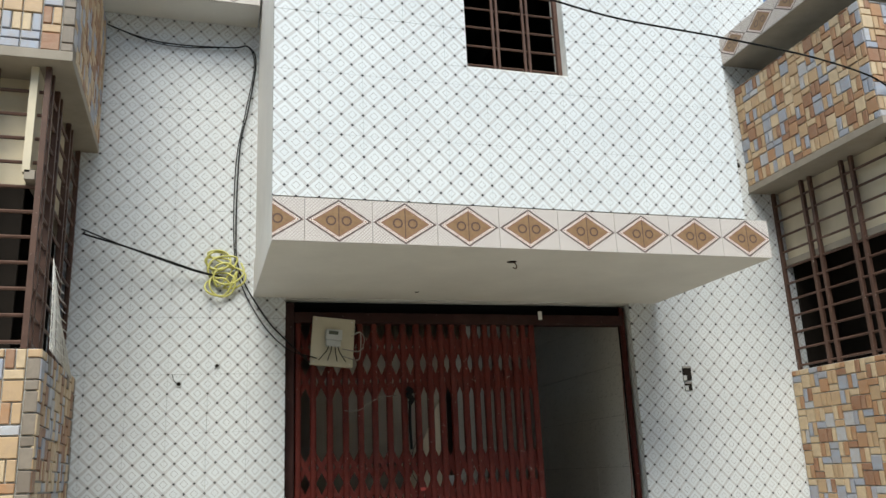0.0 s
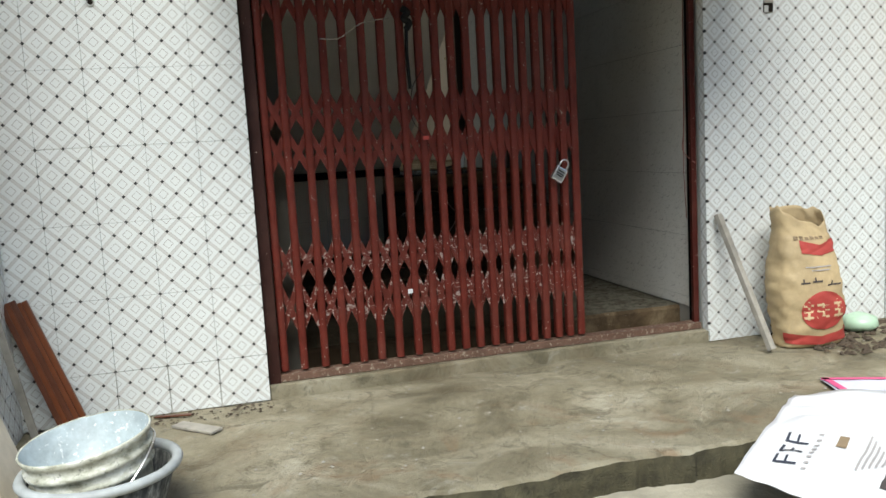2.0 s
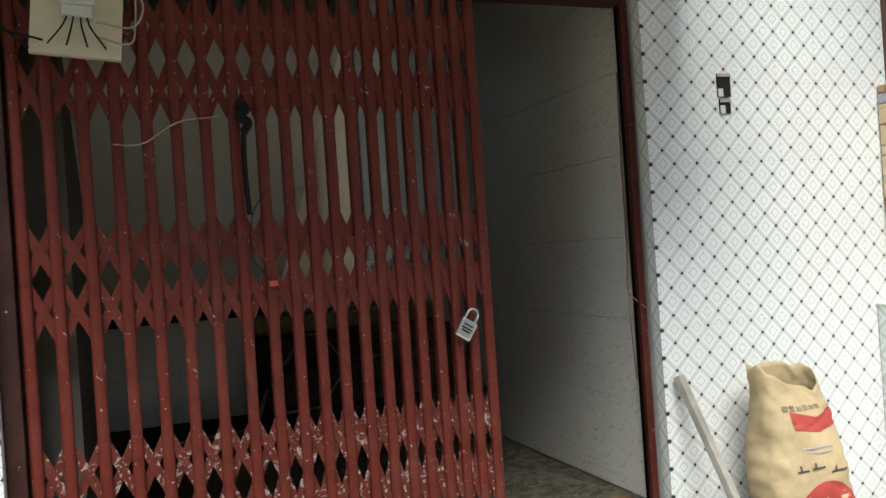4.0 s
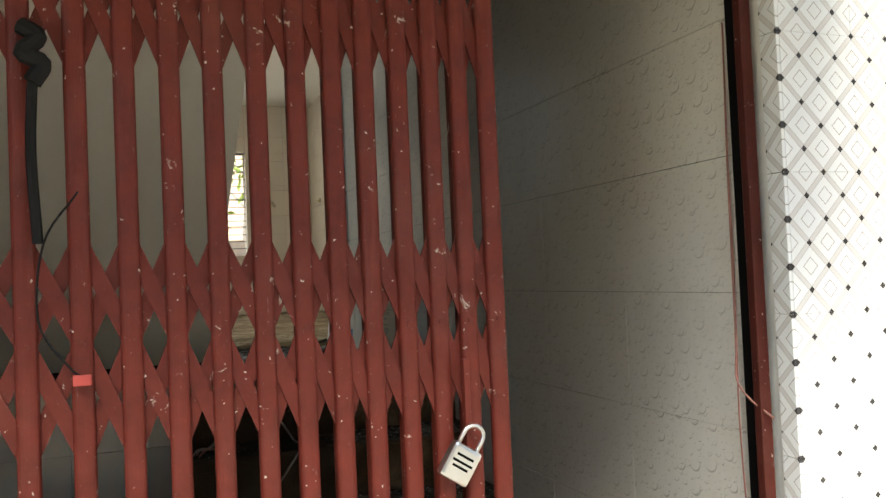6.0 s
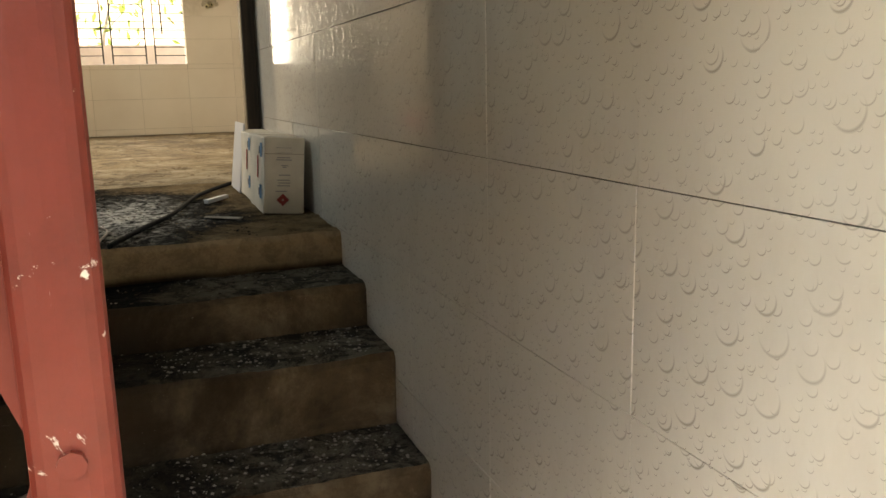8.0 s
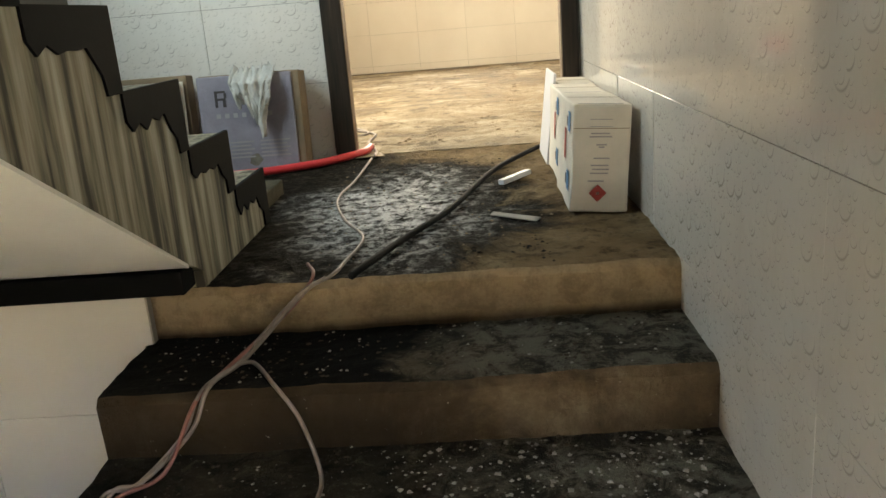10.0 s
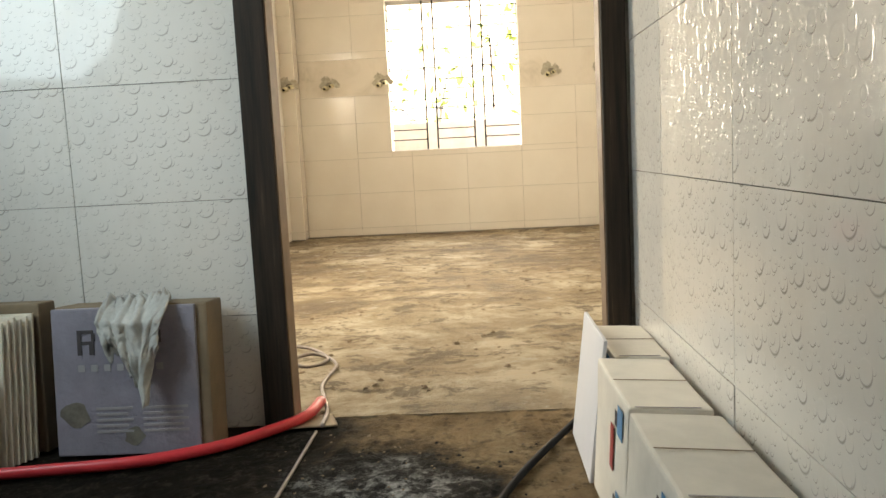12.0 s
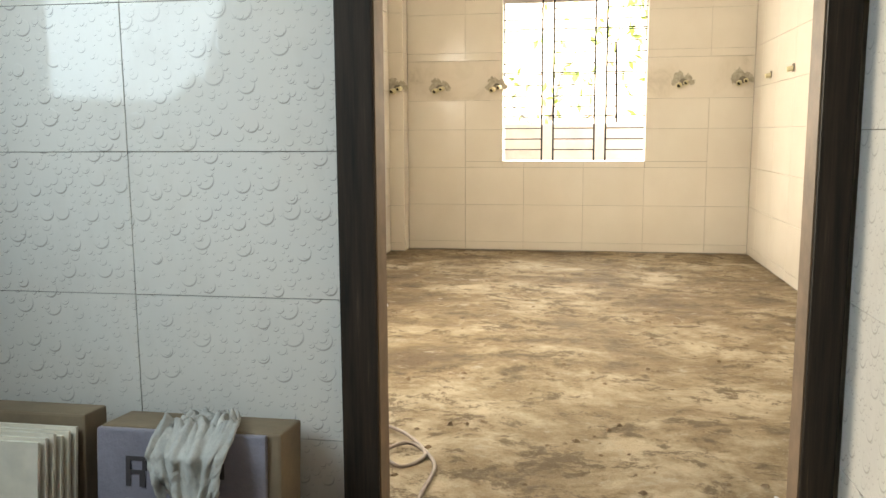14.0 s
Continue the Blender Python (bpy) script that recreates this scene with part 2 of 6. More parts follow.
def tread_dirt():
    """Treads under trodden black mortar and grit, blacker towards the stair flight."""
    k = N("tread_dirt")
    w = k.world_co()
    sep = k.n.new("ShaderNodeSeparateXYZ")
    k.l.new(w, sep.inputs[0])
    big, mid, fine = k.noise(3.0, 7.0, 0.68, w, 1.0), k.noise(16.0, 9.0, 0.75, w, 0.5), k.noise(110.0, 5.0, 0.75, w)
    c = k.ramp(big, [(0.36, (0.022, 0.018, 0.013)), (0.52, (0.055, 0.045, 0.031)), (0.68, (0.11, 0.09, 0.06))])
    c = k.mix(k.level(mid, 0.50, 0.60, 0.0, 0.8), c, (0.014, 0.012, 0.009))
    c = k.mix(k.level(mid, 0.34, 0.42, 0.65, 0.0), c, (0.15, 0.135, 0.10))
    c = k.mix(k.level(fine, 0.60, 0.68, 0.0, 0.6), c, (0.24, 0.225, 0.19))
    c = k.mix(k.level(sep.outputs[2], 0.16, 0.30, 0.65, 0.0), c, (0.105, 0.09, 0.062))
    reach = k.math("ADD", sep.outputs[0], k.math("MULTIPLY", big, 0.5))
    # blackens the upper treads on the left, with an uneven edge
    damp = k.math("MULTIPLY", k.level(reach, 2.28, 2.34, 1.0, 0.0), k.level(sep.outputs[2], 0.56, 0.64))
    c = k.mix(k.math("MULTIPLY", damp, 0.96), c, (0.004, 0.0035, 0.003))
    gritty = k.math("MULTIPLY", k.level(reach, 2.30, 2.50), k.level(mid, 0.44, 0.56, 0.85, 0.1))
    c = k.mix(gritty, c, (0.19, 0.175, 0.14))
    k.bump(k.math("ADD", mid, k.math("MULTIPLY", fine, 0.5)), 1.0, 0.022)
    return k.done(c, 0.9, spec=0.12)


def hall_cement():
    """Hall screed: dark and damp by the stair, plaster splash and wet glare in white, brown along the wall."""
    k = N("hall_cement")
    w = k.world_co()
    sep = k.n.new("ShaderNodeSeparateXYZ")
    k.l.new(w, sep.inputs[0])
    big, mid, fine = k.noise(2.4, 7.0, 0.7, w, 0.8), k.noise(22.0, 10.0, 0.78, w, 0.2), k.noise(95.0, 5.0, 0.75, w)
    c = k.ramp(big, [(0.32, (0.13, 0.086, 0.045)), (0.52, (0.26, 0.18, 0.10)), (0.7, (0.40, 0.31, 0.19))])
    c = k.mix(k.level(mid, 0.50, 0.62, 0.0, 0.7), c, (0.05, 0.034, 0.02))
    spot = k.math("SQRT", k.math("ADD", k.math("POWER", k.math("SUBTRACT", sep.outputs[0], 1.95), 2.0),
                                 k.math("POWER", k.math("MULTIPLY", k.math("SUBTRACT", sep.outputs[1], 7.55), 0.55), 2.0)))
    spot = k.math("ADD", spot, k.math("MULTIPLY", k.math("SUBTRACT", big, 0.5), 0.55))
    damp = k.math("MAXIMUM", k.level(spot, 0.36, 0.46, 1.0, 0.0), k.level(k.math("ADD", sep.outputs[0], k.math("MULTIPLY", big, 0.5)), 2.05, 2.25, 1.0, 0.0))
    c = k.mix(k.math("MULTIPLY", damp, 0.96), c, (0.008, 0.007, 0.006))
    crust = k.math("MULTIPLY", k.level(mid, 0.40, 0.47, 1.0, 0.0), damp)
    c = k.mix(k.math("MULTIPLY", crust, 0.35), c, (0.09, 0.08, 0.062))
    splash_glare = k.math("MULTIPLY", k.level(spot, 0.12, 0.36, 1.0, 0.0), k.level(k.math("ADD", mid, k.math("MULTIPLY", spot, 0.25)), 0.46, 0.60, 1.0, 0.0))
    # white of the plaster splash also paints the glare of the wet floor
    c = k.mix(k.math("MULTIPLY", splash_glare, 0.97), c, (0.74, 0.74, 0.73))
    c = k.mix(k.level(fine, 0.64, 0.70, 0.0, 0.5), c, (0.30, 0.265, 0.21))
    k.bump(k.math("ADD", mid, k.math("MULTIPLY", fine, 0.45)), 1.0, 0.022)
    return k.done(c, k.level(splash_glare, 0.0, 1.0, 0.92, 0.38), spec=k.level(spot, 0.2, 0.4, 0.45, 0.08))


def room_cement():
    """Pale sandy screed of the back room, broken and trowelled in streaks."""
    k = N("room_cement")
    w = k.world_co()
    flat = k.mapped((0.95, 1.15, 1.0), co=w)
    big, mid, fine = k.noise(1.7, 9.0, 0.74, flat, 0.25), k.noise(6.5, 12.0, 0.80, flat, 0.25), k.noise(80.0, 6.0, 0.75, w)
    c = k.ramp(big, [(0.37, (0.135, 0.090, 0.048)), (0.5, (0.275, 0.208, 0.125)), (0.62, (0.50, 0.42, 0.305))])
    c = k.mix(k.level(mid, 0.52, 0.58, 0.0, 0.8), c, (0.10, 0.068, 0.037))
    c = k.mix(k.level(mid, 0.36, 0.43, 0.75, 0.0), c, (0.47, 0.42, 0.335))
    c = k.mix(k.level(fine, 0.60, 0.68, 0.0, 0.5), c, (0.085, 0.06, 0.035))
    k.bump(k.math("ADD", mid, k.math("MULTIPLY", fine, 0.35)), 1.0, 0.03)
    return k.done(c, k.level(big, 0.35, 0.7, 0.6, 0.9), spec=0.25)


def old_paint(name, color, chip=(0.5, 0.45, 0.4), amount=0.69):
    """Oxide paint on steel with dust, scratches and pale chips of several sizes."""
    k = N(name)
    w = k.world_co()
    f, g = k.noise(14.0, 8.0, 0.7, w), k.noise(75.0, 4.0, 0.6, w)
    large, scratch = k.noise(26.0, 6.0, 0.72, w, 0.6), k.noise(1.0, 5.0, 0.65, k.mapped((260, 260, 26), co=w))
    c = k.ramp(f, [(0.3, tuple(v * 0.7 for v in color)), (0.7, tuple(v * 1.2 for v in color))])
    dust = k.level(k.noise(5.0, 6.0, 0.6, w), 0.5, 0.85, 0.0, 0.14)
    c = k.mix(dust, c, (0.26, 0.15, 0.12))
    c = k.mix(k.level(scratch, 0.68, 0.74, 0.0, 0.35), c, chip)
    c = k.mix(k.level(large, amount - 0.025, amount + 0.01, 0.0, 0.8), c, chip)
    c = k.mix(k.level(g, amount, amount + 0.03), c, chip)
    k.bump(k.math("ADD", g, large), 0.2, 0.002)
    return k.done(c, k.level(f, 0.3, 0.7, 0.42, 0.62), spec=0.25)


def lower_paint():
    """The gate's oxide paint where it is splashed with cement near the ground."""
    return old_paint("splashed_gate_paint", (0.10, 0.018, 0.012), (0.34, 0.28, 0.26), 0.60)


def stone_piece():
    """Mosaic stones in ochre, brown, cream and slate blue."""
    k = N("mosaic_stone")
    r = k.random()
    ramp = k.n.new("ShaderNodeValToRGB")
    ramp.color_ramp.interpolation = "CONSTANT"
    e = ramp.color_ramp.elements
    stops = [(0.0, (0.50, 0.34, 0.19)), (0.24, (0.28, 0.13, 0.065)), (0.40, (0.60, 0.46, 0.29)), (0.64, (0.33, 0.37, 0.45)), (0.80, (0.40, 0.21, 0.10)), (0.92, (0.46, 0.48, 0.52))]
    while len(e) < len(stops):
        e.new(0.5)
    for el, (p, c) in zip(e, stops):
        el.position, el.color = p, (*c, 1.0)
    k.l.new(r, ramp.inputs[0])
    f = k.noise(18.0, 8.0, 0.7, k.world_shift(), 0.8)
    c = k.mix(k.level(f, 0.35, 0.65, 0.0, 0.45), ramp.outputs[0], (0.36, 0.26, 0.18))
    k.bump(f, 0.5, 0.008)
    return k.done(c, 0.55)


# mosaic stone repeated darker, the shade of the flank put into its colour
def shaded_flank_stone():
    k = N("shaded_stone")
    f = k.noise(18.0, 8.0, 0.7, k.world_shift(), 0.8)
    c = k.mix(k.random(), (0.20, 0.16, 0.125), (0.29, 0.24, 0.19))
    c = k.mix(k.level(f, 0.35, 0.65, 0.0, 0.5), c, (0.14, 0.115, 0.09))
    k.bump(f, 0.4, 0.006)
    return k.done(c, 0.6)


def stained_side():
    """Bare stair side, grey plaster with dark drips running down."""
    k = N("stair_side_plaster")
    w = k.world_co()
    drip = k.noise(1.0, 6.0, 0.6, k.mapped((30, 22, 1.6), co=w))
    c = k.ramp(drip, [(0.38, (0.03, 0.026, 0.016)), (0.5, (0.20, 0.18, 0.125)), (0.66, (0.40, 0.38, 0.31))])
    return k.done(c, 0.75)


def dark_wood():
    k = N("dark_wood")
    w = k.world_co()
    f = k.noise(4.0, 8.0, 0.65, k.mapped((22, 22, 1.0), co=w))
    c = k.ramp(f, [(0.3, (0.012, 0.009, 0.007)), (0.62, (0.035, 0.024, 0.016)), (0.8, (0.09, 0.06, 0.04))])
    return k.done(c, 0.6, spec=0.2)


M_DIAMOND, M_BORDER, M_CREAM = diamond_tile(), border_tile(), cream_tile()
M_BUBBLE = bubble_tile("bubble_tile", (0.62, 0.585, 0.53), (0.69, 0.66, 0.61))
M_GROUT = plain("grout", (0.60, 0.59, 0.56), 0.9)


def band_plaster():
    k = N("smudged_plaster")
    w = k.world_co()
    f = k.noise(3.5, 7.0, 0.65, w, 0.6)
    c = k.ramp(f, [(0.28, (0.48, 0.43, 0.355)), (0.40, (0.62, 0.56, 0.475)), (0.54, (0.68, 0.62, 0.54))])
    return k.done(c, 0.6)


M_BAND = band_plaster()
M_GROUT_DARK = plain("joint_mortar", (0.25, 0.23, 0.20), 0.9)
M_WHITE = plain("white_plaster", (0.70, 0.68, 0.64), 0.8, 0.06, 3.0)
M_CEIL = plain("ceiling_paint", (0.74, 0.73, 0.70), 0.85, 0.04, 2.0)
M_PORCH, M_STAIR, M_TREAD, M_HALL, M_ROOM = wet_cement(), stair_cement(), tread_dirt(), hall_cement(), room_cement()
M_MOSS = plain("mossy_cement", (0.062, 0.055, 0.032), 0.9, 0.5, 16.0, relief=0.8, distance=0.012)
M_GROUND = plain("dusty_ground", (0.30, 0.275, 0.215), 0.9, 0.3, 3.0, relief=0.6, distance=0.02)
M_GATE, M_GATE_LOW = old_paint("gate_paint", (0.112, 0.0175, 0.0115), amount=0.685), lower_paint()
M_FRAME = old_paint("frame_paint", (0.030, 0.009, 0.007), (0.4, 0.35, 0.3), 0.71)
M_POST = old_paint("post_paint", (0.062, 0.011, 0.0075), amount=0.70)
M_GRILL = old_paint("grill_paint", (0.10, 0.055, 0.04))
M_BLACK = plain("black_paint_and_shade", (0.004, 0.004, 0.004), 0.7, spec=0.06)
# near-black colour stands in for the shade inside holes and verandas
M_HOLLOW_SHADE = plain("hollow_shade", (0.02, 0.016, 0.013), 0.95, spec=0.1)
M_STONE, M_SHADED = stone_piece(), shaded_flank_stone()
M_SIDE, M_DARKWOOD = stained_side(), dark_wood()
M_STEEL = plain("bright_steel", (0.62, 0.62, 0.63), 0.28, 0.06, 30.0, metal=1.0)
# dark colour put in so the upper room reads as unlit
M_UNLIT = plain("unlit_room_plaster", (0.10, 0.09, 0.08), 0.85)
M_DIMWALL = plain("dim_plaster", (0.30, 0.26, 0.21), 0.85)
# dark colour stands for stairwell shade and cuts bounce off the ceiling
M_STAIRWALL = plain("darkened_stairwell_plaster", (0.13, 0.115, 0.095), 0.85, 0.2, 2.5)
M_SILL = old_paint("sill_rust", (0.13, 0.075, 0.055), (0.30, 0.25, 0.20), 0.60)
M_CREAMWALL = plain("cream_plaster", (0.62, 0.54, 0.40), 0.8, 0.12, 3.0)
M_JAMB = plain("bare_wood", (0.16, 0.105, 0.065), 0.6, 0.3, 14.0)


# ---- building tools ----
def empty(name, place=(0, 0, 0), **tags):
    ob = new(name)
    ob.location = place
    ob.empty_display_size = 0.1
    return tagged(ob, **tags)


def shaped(name, bm, material, parent=None, label="", smooth=False, **tags):
    """Link a bmesh as one mesh object, given in world places."""
    me = bpy.data.meshes.new(name)
    bmesh.ops.recalc_face_normals(bm, faces=bm.faces[:])
    bm.to_mesh(me)
    bm.free()
    me.materials.append(material)
    if smooth:
        me.shade_smooth()
    ob = new(name, me)
    if parent is not None:
        ob.parent = parent
        ob.matrix_parent_inverse = parent_frame(parent).inverted()
    return tagged(ob, label, **tags)


def parent_frame(ob):
    """Where an object stands in the world, through its parents."""
    m = ob.matrix_basis.copy()
    if ob.parent is not None:
        m = parent_frame(ob.parent) @ ob.matrix_parent_inverse @ m
    return m


def part(name, bm, material, parent, label="", smooth=False):
    return shaped(name, bm, material, parent, label, smooth)


def box(x0, x1, y0, y1, z0, z1, bevel=0.0, bm=None, turn=None):
    """A box, slightly bevelled, added to bm; turn: a matrix applied to it."""
    bm = bm or bmesh.new()
    made = bmesh.ops.create_cube(bm, size=1.0)["verts"]
    for v in made:
        v.co = ((x0 + x1) / 2 + v.co.x * (x1 - x0), (y0 + y1) / 2 + v.co.y * (y1 - y0), (z0 + z1) / 2 + v.co.z * (z1 - z0))
    if bevel:
        edges = list({e for v in made for e in v.link_edges})
        made = [v for f in bmesh.ops.bevel(bm, geom=edges, offset=bevel, segments=2, profile=0.6, affect="EDGES")["faces"] for v in f.verts]
        made = list(set(made))
    if turn is not None:
        bmesh.ops.transform(bm, matrix=turn, verts=made)
    return bm


def prism(points, axis, lo, hi, bm=None):
    """A flat outline pushed along an axis. axis x: points are (y, z); y: (x, z); z: (x, y)."""
    bm = bm or bmesh.new()
    def at(p, d):
        return {"x": (d, p[0], p[1]), "y": (p[0], d, p[1]), "z": (p[0], p[1], d)}[axis]
    a = [bm.verts.new(at(p, lo)) for p in points]
    b = [bm.verts.new(at(p, hi)) for p in points]
    bm.faces.new(a)
    bm.faces.new(b[::-1])
    for i in range(len(points)):
        j = (i + 1) % len(points)
        bm.faces.new((a[i], b[i], b[j], a[j]))
    return bm


def tube(points, radius, bm=None, sides=8, closed=False, taper=1.0):
    """A round rod or cable along points."""
    bm = bm or bmesh.new()
    pts = [Vector(p) for p in points]
    rings = []
    for i, p in enumerate(pts):
        d = (pts[min(i + 1, len(pts) - 1)] - pts[max(i - 1, 0)]).normalized()
        side = d.orthogonal().normalized() if not rings else (last - d * last.dot(d)).normalized()
        last = side
        up = d.cross(side)
        r = radius * (1 + (taper - 1) * i / max(len(pts) - 1, 1))
        rings.append([bm.verts.new(p + (side * math.cos(2 * math.pi * k / sides) + up * math.sin(2 * math.pi * k / sides)) * r) for k in range(sides)])
    for a, b in zip(rings, rings[1:]):
        for k in range(sides):
            bm.faces.new((a[k], a[(k + 1) % sides], b[(k + 1) % sides], b[k]))
    bm.faces.new(rings[0][::-1])
    bm.faces.new(rings[-1])
    return bm


def curve(points, steps=10):
    """Catmull-Rom points through the given ones."""
    p = [Vector(q) for q in points]
    p = [2 * p[0] - p[1], *p, 2 * p[-1] - p[-2]]
    out = []
    for a, b, c, d in zip(p, p[1:], p[2:], p[3:]):
        for i in range(steps):
            t = i / steps
            out.append(0.5 * ((2 * b) + (c - a) * t + (2 * a - 5 * b + 4 * c - d) * t * t + (3 * b - a - 3 * c + d) * t ** 3))
    return out + [p[-2]]


def lathe(profile, place, bm=None, sides=40):
    """Turn (radius, height) points round an upright axis."""
    bm = bm or bmesh.new()
    rings = [[bm.verts.new((place[0] + r * math.cos(2 * math.pi * k / sides), place[1] + r * math.sin(2 * math.pi * k / sides), place[2] + z)) for k in range(sides)] for r, z in profile]
    for a, b in zip(rings, rings[1:]):
        for k in range(sides):
            bm.faces.new((a[k], a[(k + 1) % sides], b[(k + 1) % sides], b[k]))
    return bm


def wall(name, x0, x1, y0, y1, z0, z1, material, label, holes=()):
    """A wall with thickness; holes are boxes (x0, x1, y0, y1, z0, z1) cut through by stacking pieces, along x or y."""
    bm = bmesh.new()
    if not holes:
        box(x0, x1, y0, y1, z0, z1, 0, bm)
    else:
        along_x = (x1 - x0) > (y1 - y0)
        lo, hi = (x0, x1) if along_x else (y0, y1)
        def piece(a, b, c, d):
            if b - a > 1e-4 and d - c > 1e-4:
                box(a, b, y0, y1, c, d, 0, bm) if along_x else box(x0, x1, a, b, c, d, 0, bm)
        last = lo
        for a, b, c, d in sorted(holes):
            piece(last, a, z0, z1)
            piece(a, b, z0, c)
            piece(a, b, d, z1)
            last = b
        piece(last, hi, z0, z1)
    return shaped(name, bm, material, None, label, category="wall" if "wall" in name else name.split("_")[0], kind="structure")


PIECES = {}


def piece_mesh(name, u0, u1, v0, v1, depth, chamfer, material):
    """A flat piece seen from -y with chamfered face, u along x and v along z, shared by alike pieces."""
    key = (name, round(u0, 3), round(u1, 3), round(v0, 3), round(v1, 3), depth)
    if key not in PIECES:
        c = chamfer
        f = [(u0 + c, 0, v0 + c), (u1 - c, 0, v0 + c), (u1 - c, 0, v1 - c), (u0 + c, 0, v1 - c)]
        m = [(u0, c, v0), (u1, c, v0), (u1, c, v1), (u0, c, v1)]
        k = [(u0, depth, v0), (u1, depth, v0), (u1, depth, v1), (u0, depth, v1)]
        faces = [(0, 1, 2, 3)]
        for i in range(4):
            j = (i + 1) % 4
            faces += [(4 + i, 4 + j, j, i), (8 + i, 8 + j, 4 + j, 4 + i)]
        me = bpy.data.meshes.new(name)
        me.from_pydata(f + m + k, [], faces)
        me.materials.append(material)
        PIECES[key] = me
    return PIECES[key]


def lay(parent, name, origin, rz, u_span, v_span, w, h, u_joint, v_joint, material, holes=(), gap=0.0008, depth=0.008, chamfer=0.001, uneven=0.0, tip=0.0):
    """Lay pieces w x h over a wall face. origin: where u and v are 0; rz turns the face about z (0 faces -y, -90 faces -x, 90 faces +x)."""
    base = pose(*origin, 0, 0, rz)
    rng = random.Random(len(PIECES) + int(1000 * abs(origin[0])))
    inv = parent_frame(parent).inverted()
    i0, i1 = math.floor((u_span[0] - u_joint) / w), math.ceil((u_span[1] - u_joint) / w)
    j0, j1 = math.floor((v_span[0] - v_joint) / h), math.ceil((v_span[1] - v_joint) / h)
    for i in range(i0, i1):
        for j in range(j0, j1):
            cu, cv = u_joint + i * w, v_joint + j * h
            us = [max(cu, u_span[0]), min(cu + w, u_span[1])]
            vs = [max(cv, v_span[0]), min(cv + h, v_span[1])]
            cuts_u, cuts_v = set(us), set(vs)
            for a, b, c, d in holes:
                if a < us[1] and b > us[0] and c < vs[1] and d > vs[0]:
                    cuts_u |= {x for x in (a, b) if us[0] < x < us[1]}
                    cuts_v |= {x for x in (c, d) if vs[0] < x < vs[1]}
            cuts_u, cuts_v = sorted(cuts_u), sorted(cuts_v)
            for a, b in zip(cuts_u, cuts_u[1:]):
                for c, d in zip(cuts_v, cuts_v[1:]):
                    mu, mv = (a + b) / 2, (c + d) / 2
                    if any(q[0] < mu < q[1] and q[2] < mv < q[3] for q in holes) or b - a < 0.006 or d - c < 0.006:
                        continue
                    me = piece_mesh(name, a - cu + gap, b - cu - gap, c - cv + gap, d - cv - gap, depth, chamfer, material)
                    ob = new(name, me)
                    ob.parent = parent
                    ob.matrix_parent_inverse = inv
                    ob.matrix_basis = base @ pose(cu, rng.uniform(-uneven, uneven), cv, rng.uniform(-tip, tip), 0, rng.uniform(-tip, tip))


def mosaic(parent, origin, rz, u_span, v_span, material, seed):
    """Stones of two heights in wavering rows."""
    base, rng = pose(*origin, 0, 0, rz), random.Random(seed)
    inv = parent_frame(parent).inverted()
    u = u_span[0]
    col = 0
    while u < u_span[1] - 0.02:
        w = min(0.078, u_span[1] - u)
        v = v_span[0] - rng.choice((0.0, 0.042, 0.085))
        k = rng.randrange(3)
        while v < v_span[1] - 0.005:
            h = (0.085, 0.042, 0.085)[k % 3]
            a, b = max(v, v_span[0]), min(v + h, v_span[1])
            splits = [(u, u + w)] if k % 3 != 2 or w < 0.07 else [(u, u + w * 0.5), (u + w * 0.5, u + w)]
            for p, q in splits:
                if b - a > 0.012:
                    me = piece_mesh("stone", 0.003, round(q - p, 3) - 0.003, 0.003, round(b - a, 3) - 0.003, 0.012, 0.003, material)
                    ob = new("stone", me)
                    ob.parent, ob.matrix_parent_inverse = parent, inv
                    ob.matrix_basis = base @ pose(p, rng.uniform(-0.002, 0.002), a)
            v += h
            k += 1
        u += w
        col += 1

# ---- setting: ground and porch ----
HALL = 0.823
shaped("ground", box(-60, 60, -60, 80, -0.6, -0.11, 0), M_GROUND, None, "dusty trodden ground around the house", category="ground", kind="structure")


def slab(x0, x1, y0, y1, z0, z1, nx, ny, amp, freq, edge, seed):
    """Cast slab with a rough top; edge breaks its front rim."""
    bm = bmesh.new()
    rows = []
    for i in range(nx + 1):
        x = x0 + (x1 - x0) * i / nx
        lip = edge * (0.035 * noise.noise((x * 2.3, 0, seed)) + 0.016 * noise.noise((x * 14, 3, seed)) + 0.007 * noise.noise((x * 40, 5, seed)))
        row = [(x, y0 + lip * 1.4, z0), (x, y0 + lip * 1.4 - 0.008 * edge, z1 - 0.055 * edge - 0.001), (x, y0 + lip, z1 - edge * (0.010 + 0.016 * abs(noise.noise((x * 6, 7, seed)))) - 0.0005)]
        for j in range(ny + 1):
            t = j / ny
            y = y0 + 0.02 + lip * (1 - t) + (y1 - y0 - 0.02) * t
            row.append((x, y, z1 + amp * (0.7 * noise.fractal((x * freq, y * freq * 1.3, seed), 0.65, 2.1, 6) - 0.4)))
        row.append((x, y1, z0))
        rows.append([bm.verts.new(p) for p in row])
    count = len(rows[0])
    for a, b in zip(rows, rows[1:]):
        for k in range(count):
            bm.faces.new((a[k], b[k], b[(k + 1) % count], a[(k + 1) % count])).material_index = int(edge > 0 and k < 2)
    bm.faces.new(rows[0])
    bm.faces.new(rows[-1][::-1])
    return bm


bm = slab(-0.9, 4.1, 3.47, 4.68, -0.6, 0.0, 320, 60, 0.010, 4.0, 1.0, 2.0)
